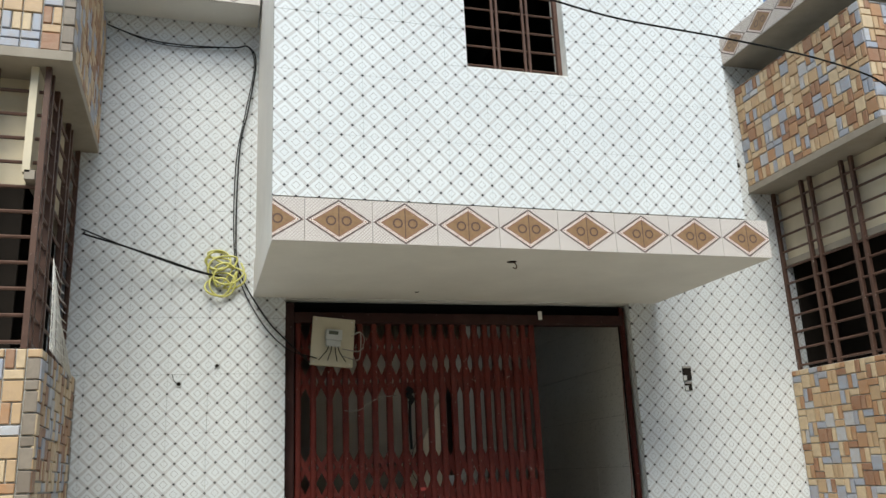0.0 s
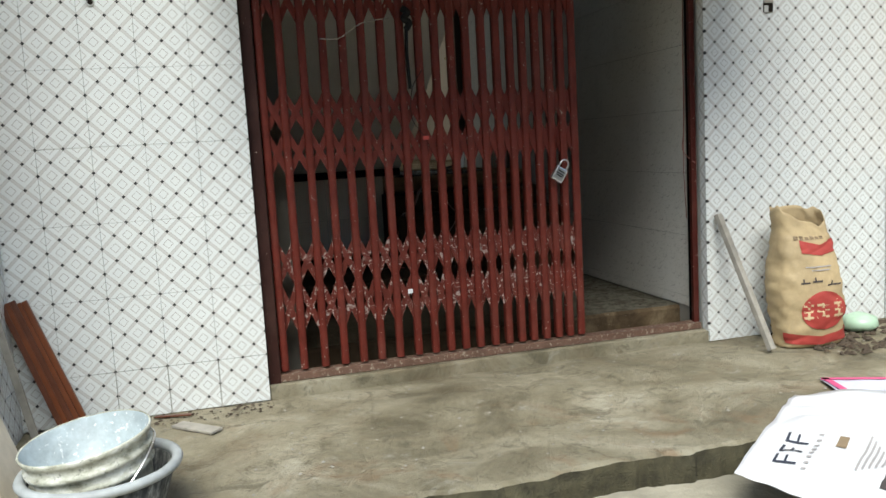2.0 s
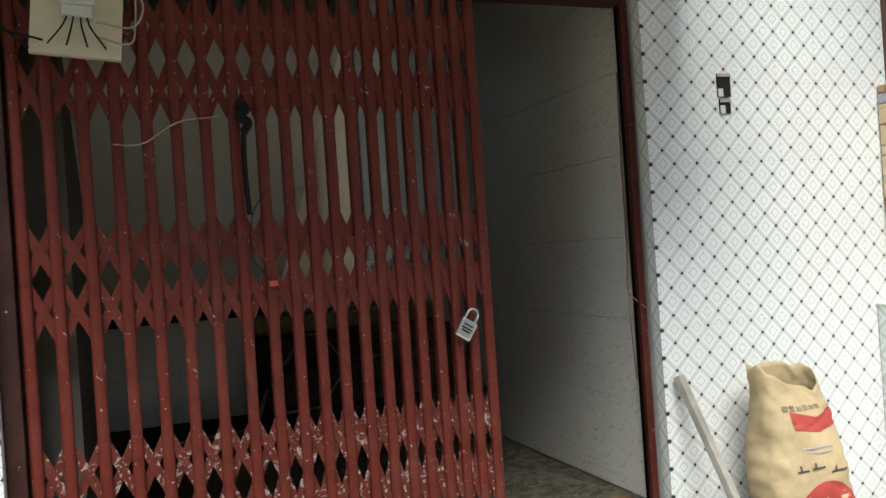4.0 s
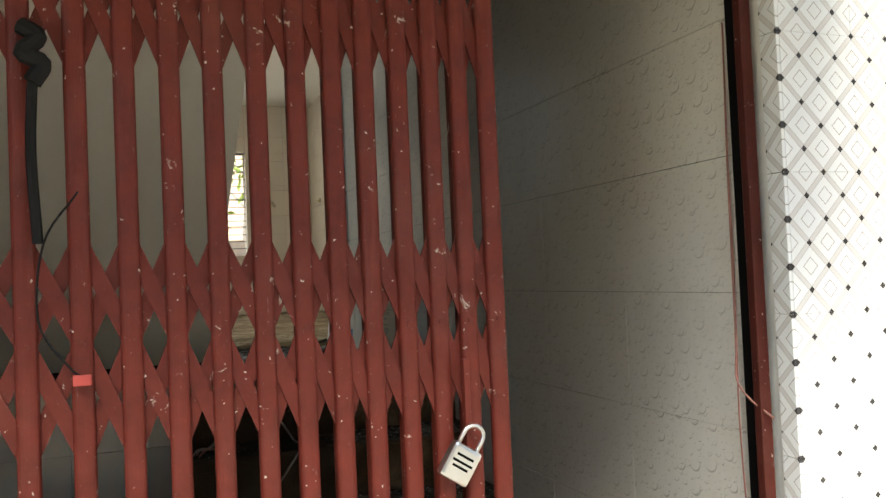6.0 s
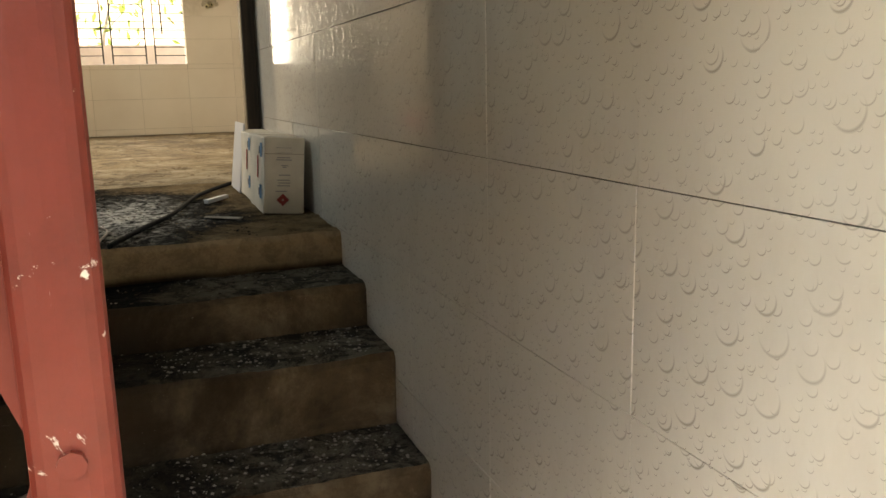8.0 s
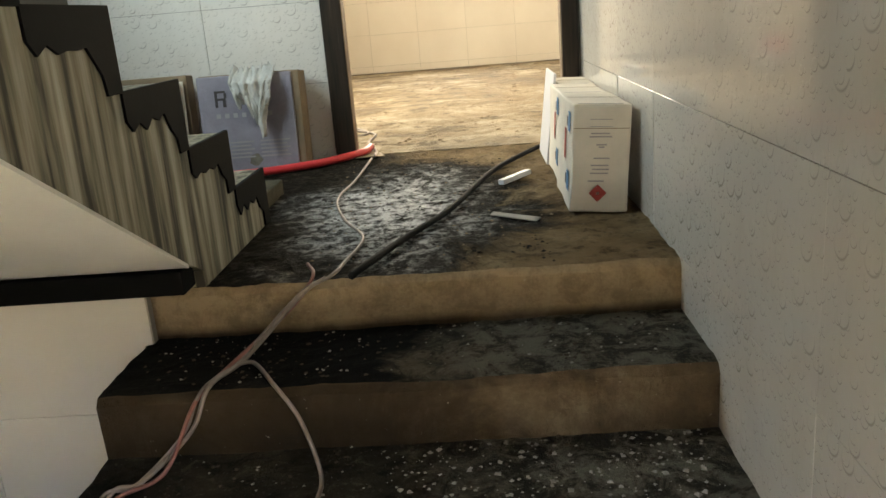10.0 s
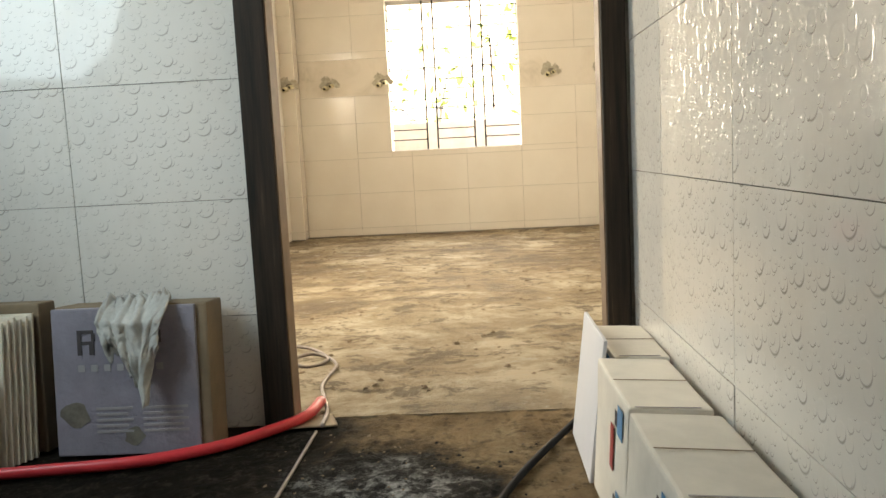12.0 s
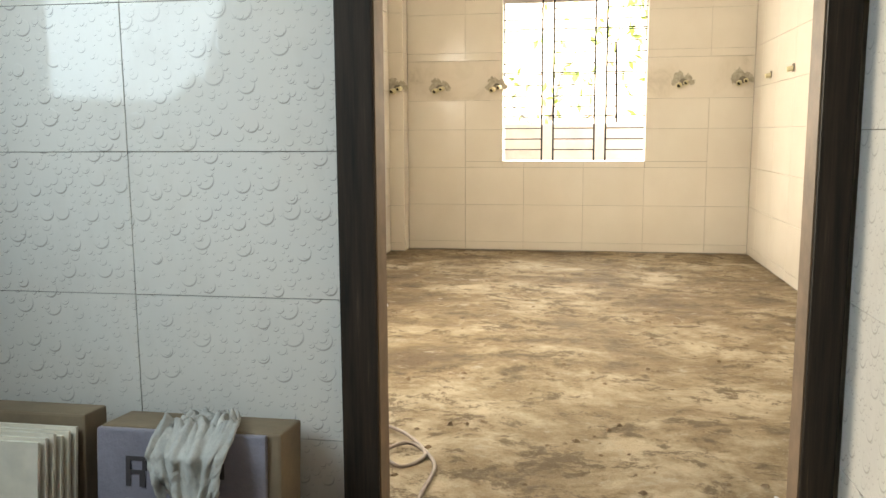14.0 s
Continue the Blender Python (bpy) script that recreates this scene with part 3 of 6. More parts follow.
shaped("porch", bm, M_PORCH, None, "rough damp cement porch slab with a broken front edge", category="porch", kind="structure").data.materials.append(M_MOSS)

# unseen wall behind the walk, added to block low sky light
wall("wall_across_lane", -9.0, 12.0, -4.6, -4.3, -0.2, 5.2, M_DIMWALL, "unseen plain plaster wall added to block low sky light")

# ---- setting: front wall ----
FX0, FX1, OX0, OX1, OZ = -0.9, 4.0, 0.493, 2.619, 2.115
BX0, BX1, BY = 0.318, 2.672, 3.517
front = wall("wall_front", FX0, FX1, 4.66, 4.90, -0.1, 3.54, M_GROUT, "front wall clad in white diamond-patterned tiles", [(OX0, OX1, -0.1, OZ)])
wall("wall_front_upper_left", FX0, BX0 + 0.14, 4.66, 4.90, 3.54, 5.2, M_GROUT, "upper front wall beside the jutting storey")
wall("wall_front_upper_right", BX1 - 0.14, FX1, 4.66, 4.90, 3.54, 5.2, M_GROUT, "upper front wall beside the jutting storey")
wall("wall_upper_room_left", BX0, BX0 + 0.14, 4.90, 9.0, 3.53, 5.0, M_UNLIT, "upper room wall, its colour darkened to read as unlit")
wall("wall_upper_room_right", BX1 - 0.14, BX1, 4.90, 9.0, 3.53, 5.0, M_UNLIT, "upper room wall, its colour darkened to read as unlit")
wall("wall_upper_room_back", BX0, BX1, 9.0, 9.1, 3.53, 5.0, M_UNLIT, "upper room wall, its colour darkened to read as unlit")

# the storey that juts out over the gate
WX0, WX1, WZ0, WZ1 = 1.230, 1.757, 3.015, 3.95
jut = wall("wall_jut_front", BX0 + 0.008, BX1 - 0.008, BY + 0.009, BY + 0.14, 2.125, 5.2, M_GROUT, "front of the jutting upper storey in white patterned tiles", [(WX0, WX1, WZ0, WZ1)])
jut_left = wall("wall_jut_left", BX0 + 0.008, BX0 + 0.14, BY + 0.14, 4.652, 2.125, 5.2, M_WHITE, "plastered left flank of the jutting storey")
jut_right = wall("wall_jut_right", BX1 - 0.14, BX1 - 0.008, BY + 0.14, 4.652, 2.125, 5.2, M_WHITE, "plastered right flank of the jutting storey")
shaped("soffit_slab", box(BX0, 2.80, BY + 0.010, 4.655, 2.118, 2.315, 0.004), M_WHITE, None, "white plastered underside of the jutting slab", category="slab", kind="structure")
shaped("ceiling_jut", box(BX0 + 0.14, BX1 - 0.14, BY + 0.14, 9.0, 4.9, 5.0), M_UNLIT, None, "jutting storey ceiling, its colour darkened to read as unlit", category="ceiling", kind="structure")


# ---- setting: entrance, stair and hall ----
RW = 2.600
right_wall = wall("wall_hall_right", RW + 0.008, RW + 0.26, 4.90, 8.51, -0.1, 3.4, M_GROUT_DARK, "entrance wall clad in pale bubble-relief tiles")
wall("wall_right_return", RW + 0.008, 2.619, 4.78, 4.90, -0.1, 2.6, M_GROUT_DARK, "narrow return of the entrance wall")
wall("wall_entrance_left", 0.50, 0.68, 4.90, 8.51, -0.1, 3.4, M_STAIRWALL, "stairwell wall with a window, plaster darkened for the shade indoors", [(7.05, 7.95, 1.75, 2.9)])
shaped("ceiling_hall", box(0.5, 2.86, 4.66, 8.51, 3.40, 3.52), M_STAIRWALL, None, "unseen hall ceiling coloured dark to cut bounced light", category="ceiling", kind="structure")
cross = wall("wall_cross", 0.681, 2.608, 8.455, 8.51, 0.3, 3.4, M_GROUT_DARK, "hall cross wall clad in pale bubble-relief tiles", [(1.640, 2.590, 0.3, 2.95)])

shaped("entrance_floor", box(0.5, 2.608, 4.80, 4.93, -0.6, 0.05, 0.004), M_STAIR, None, "cement strip inside the gate", category="floor", kind="structure")


def step(y0, y1, z0, z1, x0, seed, n=60, ny=16, amp=0.006):
    """One rough cast step, its nose worn uneven and its top trodden rough."""
    bm = bmesh.new()
    rows = []
    for i in range(n + 1):
        x = x0 + (2.612 - x0) * i / n
        wob = 0.010 * noise.noise((x * 3.1, seed, 0)) + 0.008 * noise.noise((x * 13, seed, 2)) + 0.004 * noise.noise((x * 37, seed, 4))
        wz = 0.006 * noise.noise((x * 5, seed, 5)) + 0.003 * noise.noise((x * 31, seed, 6))
        row = [(x, y0 + 0.004, z0), (x, y0 + wob, z1 - 0.02), (x, y0 + 0.012 + wob, z1 - 0.004 + wz)]
        for j in range(ny + 1):
            y = y0 + 0.04 + (y1 - y0 - 0.04) * j / ny
            row.append((x, y, z1 + amp * (0.7 * noise.fractal((x * 11, y * 15, seed), 0.6, 2.1, 5) - 0.35)))
        row.append((x, y1, z0))
        rows.append([bm.verts.new(p) for p in row])
    count = len(rows[0])
    for a, b in zip(rows, rows[1:]):
        for k in range(count):
            bm.faces.new((a[k], b[k], b[(k + 1) % count], a[(k + 1) % count])).material_index = int(2 <= k < count - 2)
    bm.faces.new(rows[0])
    bm.faces.new(rows[-1][::-1])
    return bm


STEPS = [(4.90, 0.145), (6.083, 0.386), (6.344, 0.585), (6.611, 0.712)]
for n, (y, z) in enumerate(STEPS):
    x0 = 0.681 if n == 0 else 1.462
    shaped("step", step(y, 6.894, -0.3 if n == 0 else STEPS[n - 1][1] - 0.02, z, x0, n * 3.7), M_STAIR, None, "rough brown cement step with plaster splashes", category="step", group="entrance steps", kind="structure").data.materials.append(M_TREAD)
shaped("floor_hall", step(6.894, 8.51, 0.2, HALL, 0.681, 17.0, 170, 150, 0.009), M_STAIR, None, "damp cement hall floor with whitish plaster splash and painted wet glare", category="floor", kind="structure").data.materials.append(M_HALL)
shaped("understair_floor", box(0.681, 1.484, 5.75, 6.88, 0.1, 0.29, 0.004), M_STAIR, None, "cement floor below the stair flight", category="floor", kind="structure")
panel = wall("wall_understair", 0.681, 1.478, 6.872, 6.892, 0.29, 0.845, M_GROUT_DARK, "low white-tiled wall below the stair flight")

# ---- setting: back room ----
far = wall("wall_room_far", 0.4, 3.65, 13.472, 13.70, 0.3, 3.5, M_GROUT_DARK, "far wall of the back room in cream tiles", [(1.501, 2.612, 1.537, 2.795)])
room_right = wall("wall_room_right", 3.408, 3.65, 8.51, 13.472, 0.3, 3.5, M_GROUT_DARK, "cream-tiled right wall of the back room")
room_left = wall("wall_room_left", 0.40, 0.612, 8.51, 13.472, 0.3, 3.5, M_GROUT_DARK, "cream-tiled left wall of the back room", [(9.5, 10.9, 1.53, 2.8)])
wall("wall_room_near", 2.608, 3.408, 8.46, 8.51, 0.3, 3.5, M_WHITE, "plain near wall of the back room")
column = wall("wall_column", 0.612, 0.726, 13.30, 13.472, 0.5, 3.37, M_GROUT_DARK, "tiled column in the corner of the back room")
shaped("floor_room", slab(0.4, 3.65, 8.51, 13.70, 0.3, HALL, 120, 180, 0.014, 3.2, 0.0, 5.0), M_ROOM, None, "pale sandy cement screed of the back room", category="floor", kind="structure")
shaped("ceiling_room", box(0.4, 3.65, 8.51, 13.70, 3.37, 3.5), M_CEIL, None, "white ceiling of the back room", category="ceiling", kind="structure")


# unseen upper walls and roof, added to shade the back yard
wall("wall_upper_back", 0.4, 3.65, 13.46, 13.70, 3.5, 6.6, M_WHITE, "unseen plain upper back wall added to shade the yard")
wall("wall_upper_flank", 3.41, 3.65, 5.0, 13.45, 3.53, 6.6, M_WHITE, "unseen plain upper flank wall added to shade the yard")
wall("wall_upper_flank_west", 0.06, 0.30, 5.0, 13.45, 3.53, 6.6, M_WHITE, "unseen plain upper flank wall added to shade the yard")
shaped("roof", box(-0.9, 4.0, 4.66, 13.80, 6.6, 6.75), M_DIMWALL, None, "unseen flat cement roof slab added to shade the yard", category="roof", kind="structure")

# ---- stair flight up ----
RISE, TREAD, FLX = 0.1405, 0.272, 1.600
flight = empty("stair_flight", (1.16, 7.2, HALL), label="raw cement stair flight with black-painted step edges", category="stair", kind="structure")
NOSES = [(7.460 - TREAD * n, 0.972 + RISE * n) for n in range(9)]
outline = [(7.460, HALL)]
for n, (y, z) in enumerate(NOSES):
    outline += [(y, z), (y - TREAD, z)]
top_y, top_z = NOSES[-1][0] - TREAD, NOSES[-1][1]
low_y = 6.824 - (top_z - 0.16 - 0.896) / 0.56
outline += [(4.92, top_z), (4.92, top_z - 0.16), (low_y, top_z - 0.16), (6.824, 0.896), (6.90, 0.86), (6.90, HALL)]


part("flight_body", prism(outline, "x", 0.681, FLX), M_SIDE, flight)
part("flight_soffit", prism([(6.822, 0.889), (low_y, top_z - 0.168), (low_y, top_z - 0.158), (6.822, 0.899)], "x", 0.681, FLX - 0.001), M_WHITE, flight, "white plastered underside")
for n, (y, z) in enumerate(NOSES):
    r = RISE if n else z - HALL
    j = [0.012 * noise.noise((n * 3.1 + k, 1.7, 0)) for k in range(6)]
    lip = [(y - 0.04 - 0.03 * k, z - 0.052 + j[k % 6] - 0.012 * (k % 2)) for k in range(8)]
    nose = [(y + 0.004, z - r + 0.002), (y + 0.004, z + 0.005), (y - TREAD, z + 0.005), (y - TREAD, z - 0.045 + j[0]), *lip[:1:-1], (y - 0.075 + j[3], z - 0.088), (y - 0.050 + j[4], z - 0.105), (y - 0.045 + j[2], z - r + 0.002)]
    part("painted_edge", prism(nose, "x", FLX - 0.004, FLX + 0.005), M_BLACK, flight, "black-painted step edge")
    part("painted_riser", box(0.69, FLX - 0.005, y - 0.002, y + 0.005, z - r + 0.006, z - 0.004), M_BLACK, flight)
# black strip added where only a shaded gap lies under the flight
part("painted_foot", box(0.686, 1.590, 6.797, 6.868, 0.840, 0.890, 0.002), M_BLACK, flight, "black strip standing in for the shaded gap under the flight")
part("starting_block", box(0.69, FLX - 0.045, 7.468, 7.86, HALL - 0.01, 0.868, 0.006), M_MOSS, flight, "low dark cement starting step")


# ---- door frame between hall and back room ----
door = empty("door_frame", (2.11, 8.5, HALL), label="dark-stained wooden door frame without a door", category="door frame", kind="structure")
part("left_jamb", box(1.640, 1.716, 8.425, 8.500, HALL, 2.95, 0.004), M_DARKWOOD, door)
part("left_stop", box(1.712, 1.7185, 8.432, 8.508, HALL, 2.93, 0.001), M_JAMB, door, "bare brown inner face")
part("right_jamb", box(2.532, 2.592, 8.425, 8.500, HALL, 2.95, 0.004), M_DARKWOOD, door)
part("right_stop", box(2.5285, 2.536, 8.432, 8.508, HALL, 2.93, 0.001), M_JAMB, door, "bare brown inner face")
part("head", box(1.7185, 2.5285, 8.425, 8.500, 2.87, 2.95, 0.004), M_DARKWOOD, door)


# ---- the collapsible gate ----
gate = empty("collapsible_gate", (1.24, 4.72, 0.06), label="half-open oxide-red steel collapsible gate with scissor lattice", category="gate")
GY = 4.725
PICKETS = [0.568, 0.652, 0.744, 0.832, 0.916, 0.998, 1.082, 1.168, 1.248, 1.322, 1.393, 1.463, 1.536, 1.604, 1.668, 1.728, 1.792, 1.854, 1.911, 1.968]
BANDS = [(0.262, 0.475, 0.655), (0.945, 1.120, 1.282), (1.565, 1.757, 1.950)]


def channel(x, w, z0, z1, y):
    """Upright steel channel with rounded edges, open at the back."""
    h = w / 2
    arc = [(x - h * math.cos(a), y + 0.008 - 0.013 * math.sin(a) ** 0.8) for a in [math.pi * i / 10 for i in range(11)]]
    pts = [(x - h, y + 0.014)] + arc + [(x + h, y + 0.014), (x + h - 0.003, y + 0.014), (x + h - 0.005, y + 0.004), (x - h + 0.005, y + 0.004), (x - h + 0.003, y + 0.014)]
    return prism(pts, "z", z0, z1)


for k, x in enumerate(PICKETS):
    last = k == len(PICKETS) - 1
    part("picket", channel(x, 0.036 if last else 0.034, 0.10, 1.99, GY - 0.012), M_GATE, gate)
    if not last:
        part("rear_picket", channel(x, 0.029, 0.11, 1.99, GY + 0.012), M_GATE, gate)


def strip(xa, za, xb, zb, y, w=0.027):
    """Flat scissor bar between two rivets, its ends rounded."""
    d = Vector((xb - xa, zb - za)).normalized()
    n = Vector((-d.y, d.x)) * w / 2
    a, b = Vector((xa, za)), Vector((xb, zb))
    pts = [a + n, a - d * w * 0.4 + n * 0.5, a - d * w * 0.4 - n * 0.5, a - n, b - n, b + d * w * 0.4 - n * 0.5, b + d * w * 0.4 + n * 0.5, b + n]
    return prism([(p.x, p.y) for p in pts], "y", y, y + 0.0035)


for low, mid, high in BANDS:
    paint = M_GATE_LOW if high < 0.8 else M_GATE
    for xa, xb in zip(PICKETS, PICKETS[1:]):
        for za, zb in ((low, mid), (mid, high)):
            part("scissor_bar", strip(xa, za, xb, zb, GY + 0.003), paint, gate)
            part("scissor_bar", strip(xa, zb, xb, za, GY - 0.003), paint, gate)
for x in PICKETS[::1]:
    for low, mid, high in BANDS:
        bm = tube([(x, GY - 0.020, mid), (x, GY - 0.014, mid)], 0.006, sides=8)
        part("rivet", bm, M_GATE, gate)
part("hasp", box(1.885, 1.897, 4.690, 4.708, 0.86, 1.05, 0.002), M_GATE, gate)
lock = empty("padlock", (1.885, 4.68, 0.83), label="small steel padlock hanging on the gate hasp", category="padlock")
tilt = Matrix.Translation((1.872, 4.672, 0.884)) @ Matrix.Rotation(radians(33), 4, "Y") @ Matrix.Scale(1.15, 4)
part("lock_body", box(-0.026, 0.026, -0.010, 0.010, -0.045, 0.012, 0.006, turn=tilt), M_STEEL, lock)
arc = [tilt @ Vector((0.017 * math.cos(a), 0, 0.030 + 0.017 * math.sin(a))) for a in [math.pi * i / 10 for i in range(11)]]
arc = [tilt @ Vector((0.017, 0, 0.008))] + arc + [tilt @ Vector((-0.017, 0, 0.008))]
part("shackle", tube(arc, 0.0042), M_STEEL, lock, smooth=True)
for dz, w in ((-0.004, 0.030), (-0.014, 0.036), (-0.022, 0.028)):
    part("stamped_line", box(-w / 2, w / 2, -0.0112, -0.0098, dz - 0.002, dz + 0.002, 0, turn=tilt), M_BLACK, lock)

gframe = empty("gateway", (1.55, 4.73, 0.0), label="dark red steel gate frame with track and sill", category="gateway", kind="structure")
part("left_post", box(0.496, 0.545, 4.690, 4.760, 0.05, 2.10, 0.003), M_FRAME, gframe)
part("right_post", box(2.572, 2.601, 4.712, 4.734, 0.05, 2.10, 0.003), M_POST, gframe)
# black strip drawn for the dark gap beside the post
part("rear_angle", box(2.584, 2.606, 4.740, 4.774, 0.05, 2.10, 0.002), M_BLACK, gframe)
part("head_track", box(0.545, 2.572, 4.685, 4.765, 1.985, 2.045, 0.003), M_FRAME, gframe)
part("head_plate", box(0.500, 2.600, 4.74, 4.80, 2.045, 2.112, 0.002), M_BLACK, gframe)
part("sill_rail", box(0.545, 2.600, 4.692, 4.758, 0.058, 0.090, 0.003), M_SILL, gframe, "rusty worn sill rail")
shaped("gate_kerb", box(0.493, 2.64, 4.662, 4.80, -0.05, 0.056, 0.01), M_PORCH, None, "cement kerb under the gate", category="kerb", kind="structure")


# ---- neighbours' verandas ----
def veranda(name, sign, xs, front_y, label):
    """Tiled plinth, stone parapet, steel grill and a stone-faced balcony above. sign: +1 stands right of the porch."""
    th = empty(name, (xs[1] + sign * 0.2, 4.2, 0), label=label, category="veranda", kind="structure")
    def span(a, b):
        return (min(a, b), max(a, b))
    back = 4.655
    far_x = xs[1] + sign * 2.6
    pl = part("plinth", box(*span(xs[0] + sign * 0.009, far_x), front_y - 0.1 + 0.009, back, -0.4, 0.79, 0), M_GROUT, th)
    part("ledge", box(*span(xs[0] - sign * 0.004, xs[1] + sign * 0.02), front_y - 0.104, back, 0.79, 0.80, 0.002), M_WHITE, th, "white tiled ledge")
    pa = part("parapet", box(*span(xs[1] + sign * 0.014, xs[1] + sign * 0.14), front_y + 0.014, back, 0.80, 1.685, 0), M_GROUT, th)
    pf = part("front_parapet", box(*span(xs[1] + sign * 0.141, far_x), front_y + 0.014, front_y + 0.14, 0.80, 1.685, 0), M_GROUT, th)
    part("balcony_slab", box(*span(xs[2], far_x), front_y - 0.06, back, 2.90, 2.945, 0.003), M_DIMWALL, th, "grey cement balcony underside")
    ba = part("balcony_wall", box(*span(xs[2] + sign * 0.014, xs[2] + sign * 0.12), front_y - 0.04, back, 2.945, 3.68, 0), M_GROUT, th)
    bf = part("balcony_front", box(*span(xs[2] + sign * 0.121, far_x), front_y - 0.04, front_y + 0.06, 2.945, 3.68, 0), M_GROUT, th)
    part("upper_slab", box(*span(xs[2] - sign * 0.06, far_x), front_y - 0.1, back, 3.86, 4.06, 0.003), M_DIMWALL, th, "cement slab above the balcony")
    # inner wall, back and sheet coloured dark in place of an unlit interior
    part("inner_wall", box(*span(xs[1] + sign * 0.45, xs[1] + sign * 0.5), front_y + 0.19, back - 0.02, -0.2, 2.9, 0), M_HOLLOW_SHADE, th, "inner wall coloured near black for the unlit veranda")
    part("room_back", box(*span(xs[1] + sign * 0.15, far_x), back - 0.02, back + 0.002, 0.80, 2.9, 0), M_HOLLOW_SHADE, th)
    part("veranda_screen", box(*span(xs[1] + sign * 0.15, far_x), front_y + 0.16, front_y + 0.18, 1.685, 2.40, 0), M_HOLLOW_SHADE, th, "dark sheet added for the unlit veranda behind the grill")
    part("veranda_lintel_wall", box(*span(xs[1] + sign * 0.15, far_x), front_y + 0.16, front_y + 0.18, 2.40, 2.9, 0), M_CREAMWALL, th, "cream plaster wall over the dark doorway")
    part("upper_panel", box(*span(xs[1] + sign * 0.11, xs[1] + sign * 0.14), front_y + 0.02, back - 0.021, 2.42, 2.90, 0), M_CREAMWALL, th, "cream plaster panel behind the grill")
    for z in [1.72 + 0.1085 * i for i in range(11)]:
        part("front_rod", tube([(xs[1] + sign * 0.07, front_y + 0.07, z), (far_x, front_y + 0.07, z)], 0.008, sides=6), M_GRILL, th)
    for k in range(5):
        x = xs[1] + sign * (0.28 + 0.30 * k)
        part("front_post", box(x - 0.012, x + 0.012, front_y + 0.058, front_y + 0.082, 1.685, 2.90, 0.002), M_GRILL, th)
    gx = xs[1] + sign * 0.07
    for z in [1.72 + 0.1085 * i for i in range(11)]:
        part("grill_rod", tube([(gx, front_y + 0.02, z), (gx, back, z)], 0.008, sides=6), M_GRILL, th)
    for y in (4.64, 4.36, 4.28, 4.0, 3.92, front_y + 0.1, front_y + 0.02):
        part("grill_post", box(gx - 0.012, gx + 0.012, y - 0.012, y + 0.012, 1.685, 2.90, 0.002), M_GRILL, th)
    part("lintel", box(*span(gx + sign * 0.02, gx + sign * 0.06), front_y + 0.02, back, 2.39, 2.43, 0), M_DIMWALL, th)
    return th, pl, pa, pf, ba, bf


VR = veranda("veranda_right", 1, (3.660, 3.735, 3.620), 3.52, "neighbouring veranda with stone mosaic parapet and brown grill")
VL = veranda("veranda_left", -1, (-0.468, -0.545, -0.515), 3.66, "neighbouring veranda with stone mosaic parapet and brown grill")

# ---- laid pieces ----
lay(front, "tile", (0, 4.65, 0), 0, (FX0, OX0), (0.2, 5.2), 0.2, 0.3, 0.093, 0.2, M_DIAMOND, gap=0.0005, chamfer=0.0005, uneven=0.0003)
lay(front, "tile", (0, 4.65, 0), 0, (FX0, OX0), (0.0, 0.2), 0.2, 0.3, 0.093, 0.2, M_DIAMOND, gap=0.0016, chamfer=0.0008, uneven=0.0006)
lay(front, "tile", (0, 4.65, 0), 0, (OX1, FX1), (0.0, 5.2), 0.2, 0.3, 0.019, 0.19, M_DIAMOND, gap=0.0003, chamfer=0.0005, uneven=0.0003)
lay(front, "tile", (OX1 - 0.009, 0, 0), -90, (-4.699, -4.649), (0.05, OZ), 0.2, 0.3, -4.75, 0.19, M_DIAMOND)
lay(jut, "tile", (0, BY, 0), 0, (BX0, BX1), (2.318, 4.6), 0.2, 0.3, BX0, 2.318, M_DIAMOND, [(WX0, WX1, WZ0, WZ1)], gap=0.0003, chamfer=0.0005, uneven=0.0003)
lay(jut, "border_tile", (0, BY, 0), 0, (BX0, 2.80), (2.118, 2.314), 0.295, 0.196, BX0 - 0.158, 2.118, M_BORDER)
lay(right_wall, "tile", (RW, 0, 0), -90, (-8.43, -4.775), (0.15, 3.39), 0.475, 0.312, -5.255, 0.824, M_BUBBLE, chamfer=0.0003, tip=0.12)
lay(cross, "tile", (0, 8.447, 0), 0, (0.682, 1.640), (HALL + 0.002, 3.39), 0.45, 0.30, 1.186, HALL, M_BUBBLE, chamfer=0.0003, tip=0.15)
lay(panel, "tile", (0, 6.864, 0), 0, (0.682, 1.478), (0.292, 0.855), 0.45, 0.30, 1.07, 0.555, M_CREAM)
lay(far, "tile", (0, 13.463, 0), 0, (0.734, 3.40), (HALL + 0.003, 3.37), 0.469, 0.30, 0.734, 0.89, M_CREAM, [(1.501, 2.612, 1.537, 2.795), (0.734, 1.501, 2.02, 2.33), (2.612, 3.40, 2.02, 2.33)])
part("plaster_band", box(0.736, 1.500, 13.465, 13.472, 2.021, 2.329), M_BAND, far, "smudged strip left bare for pipes")
part("plaster_band", box(2.613, 3.399, 13.465, 13.472, 2.021, 2.329), M_BAND, far, "smudged strip left bare for pipes")
lay(room_right, "tile", (3.40, 0, 0), -90, (-13.46, -8.58), (HALL + 0.003, 3.37), 0.469, 0.30, -13.2, 0.89, M_CREAM)
lay(room_left, "tile", (0.62, 0, 0), 90, (10.9, 13.29), (HALL + 0.003, 3.37), 0.469, 0.30, 13.29, 0.89, M_CREAM)
lay(column, "tile", (0, 13.292, 0), 0, (0.612, 0.734), (HALL + 0.003, 3.37), 0.2, 0.30, 0.60, 0.89, M_CREAM)
